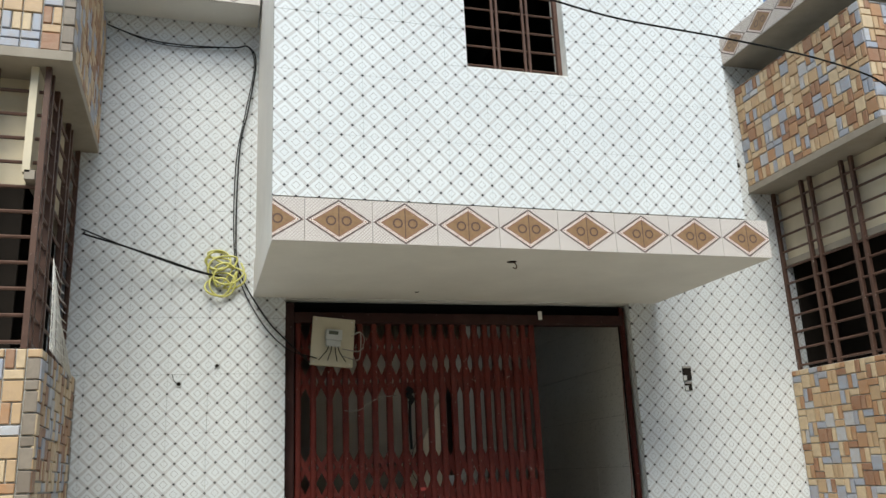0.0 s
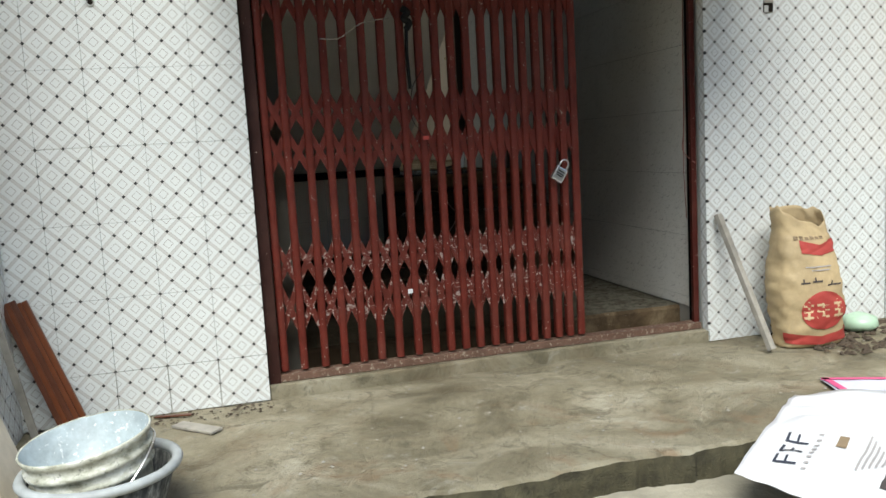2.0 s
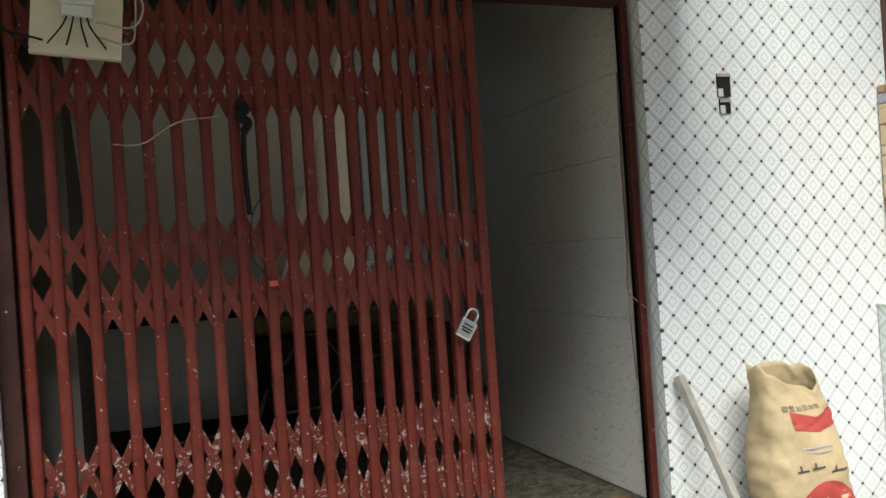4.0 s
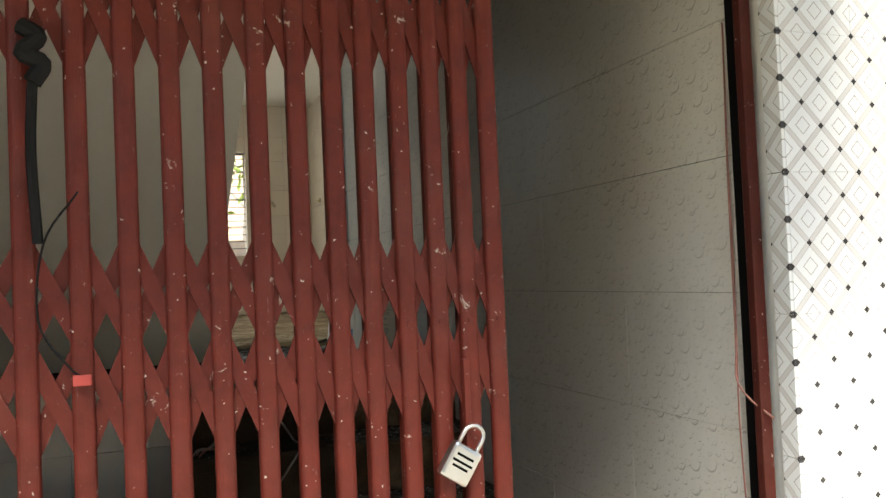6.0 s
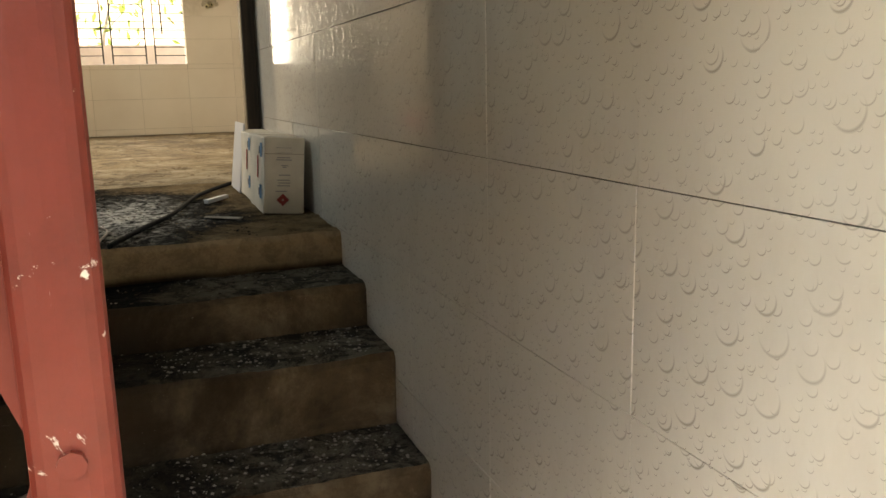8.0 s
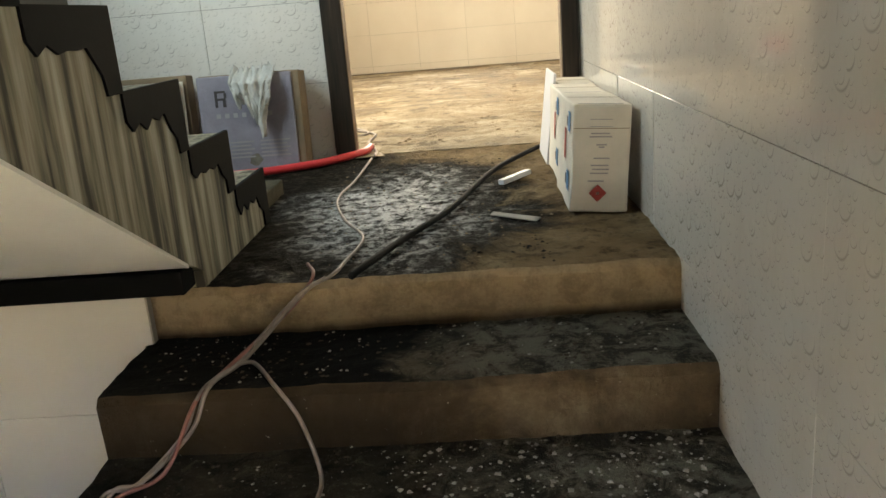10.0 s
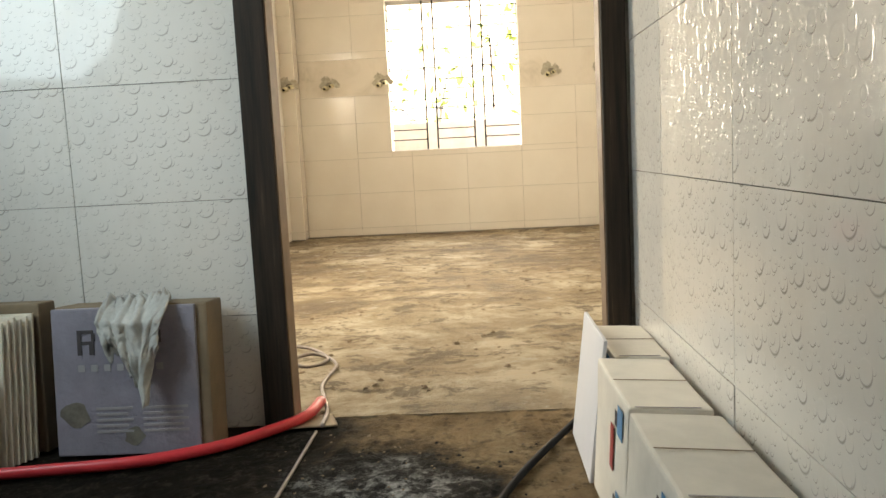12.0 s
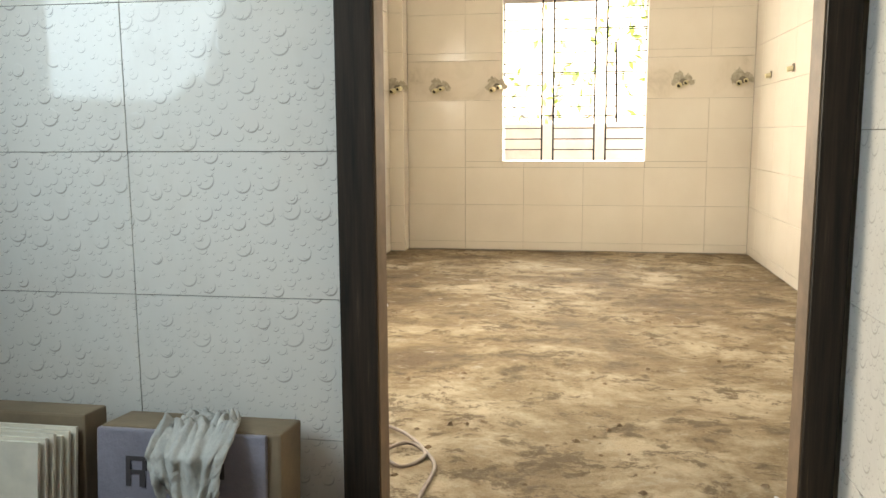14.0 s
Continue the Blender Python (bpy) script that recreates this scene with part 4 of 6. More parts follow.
lay(column, "tile", (0.734, 0, 0), 90, (13.292, 13.462), (HALL + 0.003, 3.37), 0.2, 0.30, 13.292, 0.89, M_CREAM)
th, pl, pa, pf, ba, bf = VR
lay(pl, "tile", (3.660, 0, 0), -90, (-4.648, -3.41), (0.0, 0.79), 0.2, 0.3, -4.65, 0.19, M_DIAMOND)
mosaic(pa, (3.735, 4.648, 0), -90, (0.0, 1.13), (0.80, 1.685), M_STONE, 3)
mosaic(ba, (3.620, 4.648, 0), -90, (0.0, 1.17), (2.945, 3.68), M_STONE, 5)
mosaic(bf, (3.62, 3.466, 0), 0, (0.0, 0.5), (2.945, 3.68), M_STONE, 6)
th, pl, pa, pf, ba, bf = VL
lay(pl, "tile", (-0.468, 0, 0), 90, (3.56, 4.648), (-0.1, 0.79), 0.2, 0.3, 4.65, 0.19, M_DIAMOND)
lay(pl, "tile", (0, 3.56, 0), 0, (-0.9, -0.468), (-0.1, 0.79), 0.2, 0.3, -0.468, 0.19, M_DIAMOND)
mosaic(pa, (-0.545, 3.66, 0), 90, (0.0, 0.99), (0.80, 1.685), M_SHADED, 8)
mosaic(pf, (-1.145, 3.66, 0), 0, (0.0, 0.6), (0.80, 1.685), M_STONE, 9)
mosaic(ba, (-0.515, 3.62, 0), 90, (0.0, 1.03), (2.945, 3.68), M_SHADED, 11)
mosaic(bf, (-1.115, 3.606, 0), 0, (0.0, 0.6), (2.945, 3.68), M_STONE, 12)
for (th, pl, pa, pf, ba, bf), sign, x, y0 in ((VR, 1, 3.55, 3.42), (VL, -1, -0.45, 3.56)):
    us = th.children
    fascia = [o for o in us if o.name.startswith("upper_slab")][0]
    if sign > 0:
        lay(fascia, "border_tile", (x, 4.648, 3.86), -90, (0.0, 1.2), (0.0, 0.196), 0.295, 0.196, 0.0, 0.0, M_BORDER)
band = shaped("trim_upper_band", box(-0.62, BX0 - 0.004, 4.41, 4.648, 3.76, 3.96, 0.003), M_WHITE, None, "slab edge with brown diamond border tiles", category="trim", kind="structure")
lay(band, "border_tile", (0, 4.40, 0), 0, (-0.62, BX0 - 0.006), (3.762, 3.958), 0.295, 0.196, BX0 - 0.006, 3.762, M_BORDER)

# ---- more materials ----
M_CREAMPLASTIC = plain("cream_board", (0.55, 0.50, 0.38), 0.5, 0.1, 6.0)
M_GREYPLASTIC = plain("grey_plastic", (0.50, 0.51, 0.50), 0.4)
M_SCREEN = plain("dim_display", (0.10, 0.11, 0.09), 0.2)
M_CABLE = plain("black_cable", (0.010, 0.010, 0.010), 0.7, spec=0.12)
M_YELLOW = plain("yellow_wire", (0.55, 0.52, 0.16), 0.45)
M_WHITEWIRE = plain("pale_wire", (0.24, 0.195, 0.17), 0.5, 0.25, 30.0)
M_REDWIRE = plain("dull_red_wire", (0.28, 0.12, 0.10), 0.5, 0.3, 20.0)
M_HOSE = plain("red_hose", (0.62, 0.045, 0.055), 0.35)
M_SACK = plain("kraft_sack", (0.42, 0.32, 0.185), 0.65, 0.25, 5.0, relief=0.4, distance=0.004)
M_SACKIN = plain("sack_mouth_shade", (0.16, 0.09, 0.05), 0.9)
M_RED = plain("red_print", (0.36, 0.05, 0.042), 0.6)
M_INK = plain("dark_print", (0.06, 0.05, 0.05), 0.7)
M_GREYINK = plain("grey_print", (0.34, 0.32, 0.32), 0.7)
M_PALEPRINT = plain("pale_print", (0.55, 0.42, 0.26), 0.7)
M_NAVY = plain("navy_print", (0.035, 0.04, 0.06), 0.6)
M_BLUE = plain("blue_print", (0.07, 0.20, 0.36), 0.6)
M_PLANK = plain("weathered_plank", (0.30, 0.28, 0.25), 0.85, 0.25, 12.0, relief=0.4)
M_BROWNWOOD = plain("varnished_wood", (0.13, 0.040, 0.016), 0.3, 0.3, 9.0, relief=0.05)
M_DARKBROWN = plain("dark_varnished_wood", (0.09, 0.03, 0.015), 0.35, 0.3, 9.0)
M_CARD = plain("white_card", (0.64, 0.64, 0.67), 0.45, 0.05, 4.0, relief=0.15, distance=0.004)
M_WARMCARD = plain("carton_card", (0.68, 0.63, 0.55), 0.6, 0.14, 5.0, relief=0.2, distance=0.004)
M_LILAC = plain("lilac_carton", (0.255, 0.235, 0.275), 0.4, 0.2, 9.0, relief=0.5, distance=0.006)
M_KRAFT = plain("brown_card", (0.22, 0.16, 0.10), 0.75, 0.2, 8.0)
M_TILEFACE = plain("beige_tile_face", (0.74, 0.67, 0.55), 0.25, 0.1, 14.0, relief=0.05)
M_CLOTH = plain("dirty_white_cloth", (0.40, 0.385, 0.35), 0.9, 0.3, 14.0, relief=0.5, distance=0.004)
M_PINK = plain("pink_print", (0.60, 0.08, 0.22), 0.45)
M_PAPER = plain("glossy_paper", (0.55, 0.55, 0.66), 0.35, 0.2, 20.0)
M_MORTAR = plain("black_mortar", (0.028, 0.025, 0.021), 0.95, 0.4, 30.0, spec=0.1)
M_RUBBLE = plain("dark_rubble", (0.065, 0.048, 0.034), 0.95, 0.4, 30.0)
M_GREEN = plain("green_plastic", (0.40, 0.55, 0.42), 0.35)
M_PVC = plain("yellowed_pvc", (0.62, 0.56, 0.36), 0.4)
M_SMUDGE = plain("mortar_smudge", (0.17, 0.15, 0.12), 0.9, 0.4, 30.0)
M_SMEAR = plain("thin_mortar_smear", (0.40, 0.36, 0.29), 0.8, 0.35, 40.0)
M_LEAF = plain("leaf", (0.16, 0.22, 0.04), 0.5, 0.4, 5.0)
M_BACKWALL = plain("pale_brick_wall", (0.46, 0.36, 0.28), 0.9, 0.15, 4.0)


def bucket_paint():
    k = N("splashed_bucket")
    w = k.world_co()
    f, g = k.noise(9.0, 8.0, 0.7, k.mapped((1, 1, 1.6), co=w)), k.noise(45.0, 5.0, 0.7, w)
    c = k.ramp(f, [(0.38, (0.20, 0.195, 0.15)), (0.5, (0.44, 0.44, 0.37)), (0.62, (0.66, 0.66, 0.62))])
    c = k.mix(k.level(g, 0.58, 0.66, 0.0, 0.7), c, (0.10, 0.10, 0.085))
    k.bump(g, 0.4, 0.004)
    return k.done(c, 0.55)


M_BUCKET = bucket_paint()
M_BUCKETIN = old_paint("bucket_inside", (0.42, 0.48, 0.51), (0.75, 0.76, 0.76), 0.64)


def tub_drips():
    """Dark tub plastic under runs of dried pale cement."""
    k = N("cement_run_tub")
    f = k.noise(1.0, 6.0, 0.65, k.mapped((34, 34, 5), co=k.world_co()))
    c = k.ramp(f, [(0.44, (0.035, 0.037, 0.036)), (0.56, (0.13, 0.13, 0.12)), (0.68, (0.42, 0.42, 0.39))])
    return k.done(c, 0.6)


M_TUB = tub_drips()
M_PALEGREY = plain("grey_bucket", (0.34, 0.36, 0.37), 0.5, 0.25, 9.0)

# ---- windows ----
win = empty("window_1", (2.056, 13.58, 1.537), label="barred window without glass in the back room", category="window", kind="structure")
part("sill", box(1.495, 2.618, 13.472, 13.70, 1.525, 1.540, 0.002), M_WHITE, win)
for x in (1.808, 1.898, 2.220, 2.309):
    part("upright_bar", box(x - 0.007, x + 0.007, 13.540, 13.560, 1.540, 2.795), M_CABLE, win)
for lo, hi in ((1.501, 1.808), (1.898, 2.220), (2.309, 2.612)):
    for k in range(14):
        z = 1.629 + 0.0845 * k
        part("cross_rod", tube([(lo, 13.551, z), (hi, 13.551, z)], 0.0045, sides=6), M_CABLE, win)
for z in (1.897, 2.235, 2.573):
    part("long_rod", tube([(1.501, 13.556, z), (2.612, 13.556, z)], 0.005, sides=6), M_CABLE, win)
part("bolt_rod", tube([(2.330, 13.535, 2.44), (2.376, 13.53, 2.46), (2.382, 13.53, 2.30), (2.390, 13.53, 1.836)], 0.009, sides=6), M_CABLE, win)
win2 = empty("window_2", (1.49, 3.56, 3.015), label="unglazed upper window with a dark red grill", category="window", kind="structure")
for z in [3.075 + 0.105 * k for k in range(9)]:
    part("cross_rod", tube([(WX0, 3.60, z), (WX1, 3.60, z)], 0.006, sides=6), M_GRILL, win2)
for x in (1.40, 1.425, 1.565, 1.59):
    part("upright_bar", box(x - 0.006, x + 0.006, 3.585, 3.597, WZ0, WZ1), M_GRILL, win2)
part("sill", box(WX0 + 0.001, WX1 - 0.001, BY + 0.002, BY + 0.14, WZ0 - 0.001, WZ0 + 0.006), M_WHITE, win2)
part("frame_left", box(WX0, WX0 + 0.02, 3.575, 3.60, WZ0, WZ1), M_GRILL, win2)
part("frame_right", box(WX1 - 0.02, WX1, 3.575, 3.60, WZ0, WZ1), M_GRILL, win2)
part("frame_bottom", box(WX0 + 0.02, WX1 - 0.02, 3.575, 3.60, WZ0 + 0.006, WZ0 + 0.024), M_GRILL, win2)

# ---- behind the house ----
wall("backyard_wall", -6, 10, 16.0, 16.2, -0.2, 1.86, M_BACKWALL, "sunlit pale brick yard wall behind the house")
# unseen wall, added to keep sky light out of the stair window
wall("wall_neighbour_gap", -0.85, -0.65, 4.95, 15.9, -0.2, 6.0, M_DIMWALL, "unseen plain plaster wall added to block sky from the stair window")
# wall added so bright sky does not wash out the window bars
wall("wall_beyond_garden", -8, 12, 21.0, 21.3, -0.2, 7.5, M_BACKWALL, "pale plaster wall added beyond the garden to hide bright sky")
rng = random.Random(4)
for name, cx, cy, cz, n in (("garden_tree", 3.2, 18.0, 3.3, 230), ("garden_tree", 4.6, 19.0, 2.9, 180), ("garden_tree", 1.7, 18.6, 2.35, 90)):
    tree = empty(name, (cx, cy, -0.1), label="leafy garden tree behind the yard wall", category="tree")
    bm = tube(curve([(cx, cy, -0.1), (cx + 0.05, cy, 1.0), (cx - 0.05, cy, 2.0), (cx + 0.1, cy, cz)], 6), 0.09, taper=0.4)
    for k in range(6):
        a = rng.uniform(0, 6.28)
        tube(curve([(cx, cy, cz - 1.2 + 0.2 * k), (cx + 0.4 * math.cos(a), cy + 0.4 * math.sin(a), cz - 0.8 + 0.2 * k), (cx + 0.8 * math.cos(a), cy + 0.8 * math.sin(a), cz - 0.5 + 0.2 * k)], 4), 0.03, bm, taper=0.3)
    part("trunk", bm, M_PLANK, tree)
    verts, faces = [], []
    for k in range(n):
        d = Vector((rng.gauss(0, 0.55), rng.gauss(0, 0.5), rng.gauss(0, 0.45)))
        p = Vector((cx, cy, cz)) + d
        m = Euler((rng.uniform(0, 6), rng.uniform(0, 6), rng.uniform(0, 6))).to_matrix()
        base = len(verts)
        verts += [tuple(p + m @ Vector(q)) for q in ((-0.09, 0, 0), (0, 0.035, 0.01), (0.09, 0, 0), (0, -0.035, 0.01))]
        faces.append((base, base + 1, base + 2, base + 3))
    me = bpy.data.meshes.new("crown")
    me.from_pydata(verts, [], faces)
    me.materials.append(M_LEAF)
    crown = new("crown", me)
    crown.parent, crown.matrix_parent_inverse = tree, parent_frame(tree).inverted()

# ---- on the front wall ----
meter = empty("electric_meter_board", (0.75, 4.64, 1.73), label="cream electric meter board hung askew in the gateway", category="meter board")
tm = Matrix.Translation((0.752, 4.660, 1.872)) @ Matrix.Rotation(radians(5), 4, "Y") @ Matrix.Rotation(radians(-6), 4, "X")
part("board", box(-0.118, 0.118, -0.010, 0.010, -0.137, 0.137, 0.002, turn=tm), M_CREAMPLASTIC, meter)
mb = part("meter_case", box(-0.045, 0.045, -0.050, -0.010, 0.000, 0.062, 0.008, turn=tm), M_GREYPLASTIC, meter, "small grey meter")
part("display", box(-0.030, 0.022, -0.0515, -0.0495, 0.030, 0.050, 0, turn=tm), M_SCREEN, mb)
part("terminal_cover", box(-0.040, 0.040, -0.042, -0.010, -0.032, -0.001, 0.005, turn=tm), M_GREYPLASTIC, meter)
for x in (-0.024, -0.008, 0.010, 0.026):
    part("meter_wire", tube([tm @ Vector(p) for p in curve([(x, -0.03, -0.03), (x * 1.4, -0.035, -0.06), (x * 2.2, -0.022, -0.085), (x * 3, -0.014, -0.11)], 5)], 0.0025, sides=6), M_CABLE, meter)
for x, z in ((-0.10, 0.12), (0.10, 0.12), (-0.10, -0.12), (0.10, -0.12)):
    part("screw", tube([tm @ Vector((x, -0.010, z)), tm @ Vector((x, -0.014, z))], 0.004, sides=8), M_STEEL, meter)
part("hanger", tube([tm @ Vector((0, 0.008, 0.11)), (0.75, 4.70, 1.99)], 0.003, sides=6), M_CABLE, meter)
for a, b in (((0.80, 4.63, 1.83), (0.925, 4.63, 1.88)), ((0.80, 4.63, 1.79), (0.90, 4.62, 1.82))):
    mid = (Vector(a) + Vector(b)) / 2 + Vector((0.03, -0.02, -0.04))
    part("loop_wire", tube(curve([a, mid, b, (0.90, 4.62, 1.92), (0.85, 4.63, 1.90)], 6), 0.003, sides=6), M_PLANK, meter)


def wire(name, points, radius, material, label, steps=8, category="cable"):
    return shaped(name, tube(curve(points, steps), radius, sides=7), material, None, label, True, category=category)


CABLE_L = [(-0.603, 3.712), (-0.481, 3.656), (-0.283, 3.598), (-0.084, 3.585), (0.18, 3.60), (0.263, 3.615)]
wire("service_cable", [(x, 4.62, z) for x, z in CABLE_L] + [(0.308, 4.62, 3.52), (0.271, 4.63, 3.221), (0.228, 4.63, 2.974), (0.217, 4.63, 2.505), (0.243, 4.63, 2.25), (0.382, 4.625, 2.002), (0.50, 4.62, 1.87), (0.624, 4.635, 1.757)], 0.004, M_CABLE, "black service cable clipped to the tiled front wall")
wire("service_cable", [(x, 4.632, z + 0.008 * math.sin(9 * x)) for x, z in CABLE_L] + [(0.300, 4.63, 3.50), (0.255, 4.636, 3.20), (0.210, 4.636, 2.9), (0.205, 4.636, 2.5), (0.235, 4.636, 2.23), (0.36, 4.632, 1.98), (0.50, 4.62, 1.83), (0.66, 4.636, 1.78)], 0.003, M_CABLE, "thin black cable beside the service cable")
wire("overhead_cable", [(-0.545, 4.5, 2.40), (-0.288, 4.53, 2.331), (0.008, 4.60, 2.249), (0.13, 4.625, 2.225)], 0.005, M_CABLE, "black cable strung across to the wire coil")
wire("overhead_cable", [(-0.545, 4.45, 2.41), (-0.30, 4.50, 2.325), (0.0, 4.59, 2.243), (0.15, 4.62, 2.22)], 0.004, M_CABLE, "black cable strung across to the wire coil")
wire("street_cable", [(0.45, 3.512, 3.95), (0.9, 3.40, 3.55), (1.25, 3.25, 3.33), (1.545, 3.2, 3.228), (1.902, 3.2, 3.171), (2.454, 3.2, 3.138), (3.0, 3.25, 3.125), (3.45, 3.35, 3.12), (3.72, 3.462, 3.12)], 0.005, M_CABLE, "black cable strung between the house and the veranda")
coil_pts = []
rng = random.Random(8)
for k in range(7):
    cx, cz, r = 0.16 + rng.uniform(-0.07, 0.09), 2.22 + rng.uniform(-0.06, 0.09), rng.uniform(0.055, 0.10)
    e = rng.uniform(0.55, 1.0)
    t0 = rng.uniform(0, 6.28)
    for i in range(9):
        a = t0 + i * 0.75
        coil_pts.append((cx + r * math.cos(a), 4.615 + 0.012 * math.sin(a * 2 + k), cz + r * e * math.sin(a)))
wire("yellow_wire_coil", coil_pts, 0.0055, M_YELLOW, "tangled coil of yellow wire hanging on the tiled wall", 4, "wire coil")


def hollow(name, x, z, r, label):
    th = empty(name, (x, 4.648, z), label=label, category="pipe hole")
    part("collar", lathe_y((x, 4.647, z), [(r * 0.72, 0.0), (r, -0.003), (r * 1.15, 0.001)]), M_GREYPLASTIC, th)
    part("hole", lathe_y((x, 4.6455, z), [(0.0005, 0.0), (r * 0.72, 0.0)]), M_HOLLOW_SHADE, th)


def lathe_y(place, profile, sides=16):
    bm = bmesh.new()
    rings = [[bm.verts.new((place[0] + r * math.cos(2 * math.pi * k / sides), place[1] + d, place[2] + r * math.sin(2 * math.pi * k / sides))) for k in range(sides)] for r, d in profile]
    for a, b in zip(rings, rings[1:]):
        for k in range(sides):
            bm.faces.new((a[k], a[(k + 1) % sides], b[(k + 1) % sides], b[k]))
    return bm


hollow("pipe_hole", -0.052, 1.649, 0.014, "small dark conduit hole in the tiled wall")
hollow("pipe_hole", 0.137, 1.742, 0.013, "small plugged conduit hole in the tiled wall")
hollow("pipe_hole", 3.56, 3.10, 0.026, "dark pipe hole high in the tiled wall")
wire("loose_wire", [(-0.052, 4.645, 1.649), (-0.075, 4.63, 1.665), (-0.085, 4.64, 1.70)], 0.0015, M_CABLE, "thin wire end hanging from the conduit hole", 4, "wire")
for z0, z1, w in ((1.635, 1.722, 0.060), (1.572, 1.626, 0.050)):
    sb = empty("switch_box", (2.962, 4.648, z0), label="empty switch box let into the tiled wall", category="switch box")
    part("recess", box(2.962 - w / 2, 2.962 + w / 2, 4.644, 4.649, z0, z1), M_HOLLOW_SHADE, sb)
    part("rim", box(2.962 - w / 2, 2.962 + w / 2, 4.640, 4.644, z1 - 0.012, z1, 0.001), M_PLANK, sb)
    part("lug", box(2.962 - w / 2, 2.962 - w / 2 + 0.022, 4.640, 4.644, z0, z0 + 0.03, 0.001), M_GREYPLASTIC, sb)
hk = empty("ceiling_hook", (1.482, 3.747, 2.118), label="rusty fan hook in a rough hole under the slab", category="hook")
part("rough_hole", lathe([(0.001, -0.0015), (0.022, -0.0015), (0.026, 0.0005)], (1.482, 3.747, 2.118), sides=14), M_HOLLOW_SHADE, hk)
part("hook", tube(curve([(1.49, 3.747, 2.12), (1.505, 3.747, 2.10), (1.50, 3.747, 2.085), (1.485, 3.747, 2.09)], 5), 0.003, sides=6), M_GRILL, hk)
part("thread", tube([(1.50, 3.747, 2.09), (1.502, 3.747, 2.06)], 0.0008, sides=4), M_WHITE, hk)
sp = shaped("soffit_spot", lathe([(0.001, -0.0015), (0.010, -0.0015), (0.012, 0.0005)], (1.19, 4.45, 2.118), sides=10), M_HOLLOW_SHADE, None, "small dark hole under the slab", category="hole")
plate = shaped("white_clip", box(2.005, 2.030, 4.68, 4.684, 2.015, 2.065, 0.001), M_WHITE, None, "small white clip on the gate head", category="clip")

# ---- on the porch ----
bag = empty("cement_bag", (3.0, 4.40, 0.0), label="open kraft cement bag with red print standing on the porch", category="bag")
ROWS, COLS = 40, 64


def bag_radii(v):
    bulge = 0.9 + 0.16 * math.sin(min(v * 1.25, 1.0) * math.pi) - 0.16 * v
    rx = 0.205 * bulge * (1.0 + 0.10 * math.exp(-v * 18))
    ry = 0.115 * (0.85 + 0.35 * math.sin(math.pi * min(v * 1.1, 1))) * (1 - 0.30 * v ** 3)
    return rx, ry


def bag_point(a, v, out=0.0):
    """A point of the crumpled sack at turn a and height share v, pushed outwards by out."""
    ca, sa = math.cos(a), math.sin(a)
    rx, ry = bag_radii(v)
    z = 0.655 * v
    x = rx * math.copysign(abs(ca) ** 0.6, ca)
    y = ry * math.copysign(abs(sa) ** 0.75, sa)
    crease = 1.0 - 2.2 * abs(noise.noise((x * 6 + z * 7, y * 5, z * 9)))
    wr = 0.006 * noise.noise((x * 7, y * 7, z * 8)) - 0.0055 * max(0.0, crease) ** 4 + 0.003 * noise.noise((x * 22 + z * 20, y * 22, z * 30))
    wr -= 0.005 * max(0.0, 1.0 - 3.0 * abs(noise.noise((x * 4 - z * 11, y * 4 + 3, z * 6)))) ** 2
    rim = 0.03 * noise.noise((a * 1.6, 4.0, 0)) + 0.045 * max(0.0, -ca - 0.45) - 0.085 * max(0.0, min(1.0, ca + 0.55)) * max(0.0, -sa) + 0.02 * max(0.0, sa)
    grow = 1.0 + (wr + out) / max(ry, 0.06)
    return (3.005 - 0.035 * v + x * grow, 4.425 + 0.045 * v + y * grow, z + rim * max(0.0, (v - 0.80) / 0.20))


bm = bmesh.new()
for i in range(ROWS + 1):
    for j in range(COLS):
        bm.verts.new(bag_point(2 * math.pi * j / COLS, i / ROWS))
bm.verts.ensure_lookup_table()
for i in range(ROWS):
    for j in range(COLS):
        k = (j + 1) % COLS
        bm.faces.new([bm.verts[p] for p in (i * COLS + j, i * COLS + k, (i + 1) * COLS + k, (i + 1) * COLS + j)])
bm.faces.new([bm.verts[j] for j in range(COLS)][::-1])
body = part("sack", bm, M_SACK, bag, smooth=True)
sm = body.modifiers.new("thick", "SOLIDIFY")
sm.thickness = 0.004
# dark brown disc stands in for the shade inside the open bag
mouth = lathe([(0.001, 0), (0.07, 0.004), (0.088, 0.0)], (0, 0, 0), sides=24)
bmesh.ops.transform(mouth, matrix=Matrix.Translation((2.972, 4.470, 0.53)) @ Matrix.Diagonal((1.65, 0.95, 1.0, 1.0)), verts=mouth.verts[:])
part("dark_inside", mouth, M_SACKIN, bag, "dark disc standing in for the shade inside the torn bag")


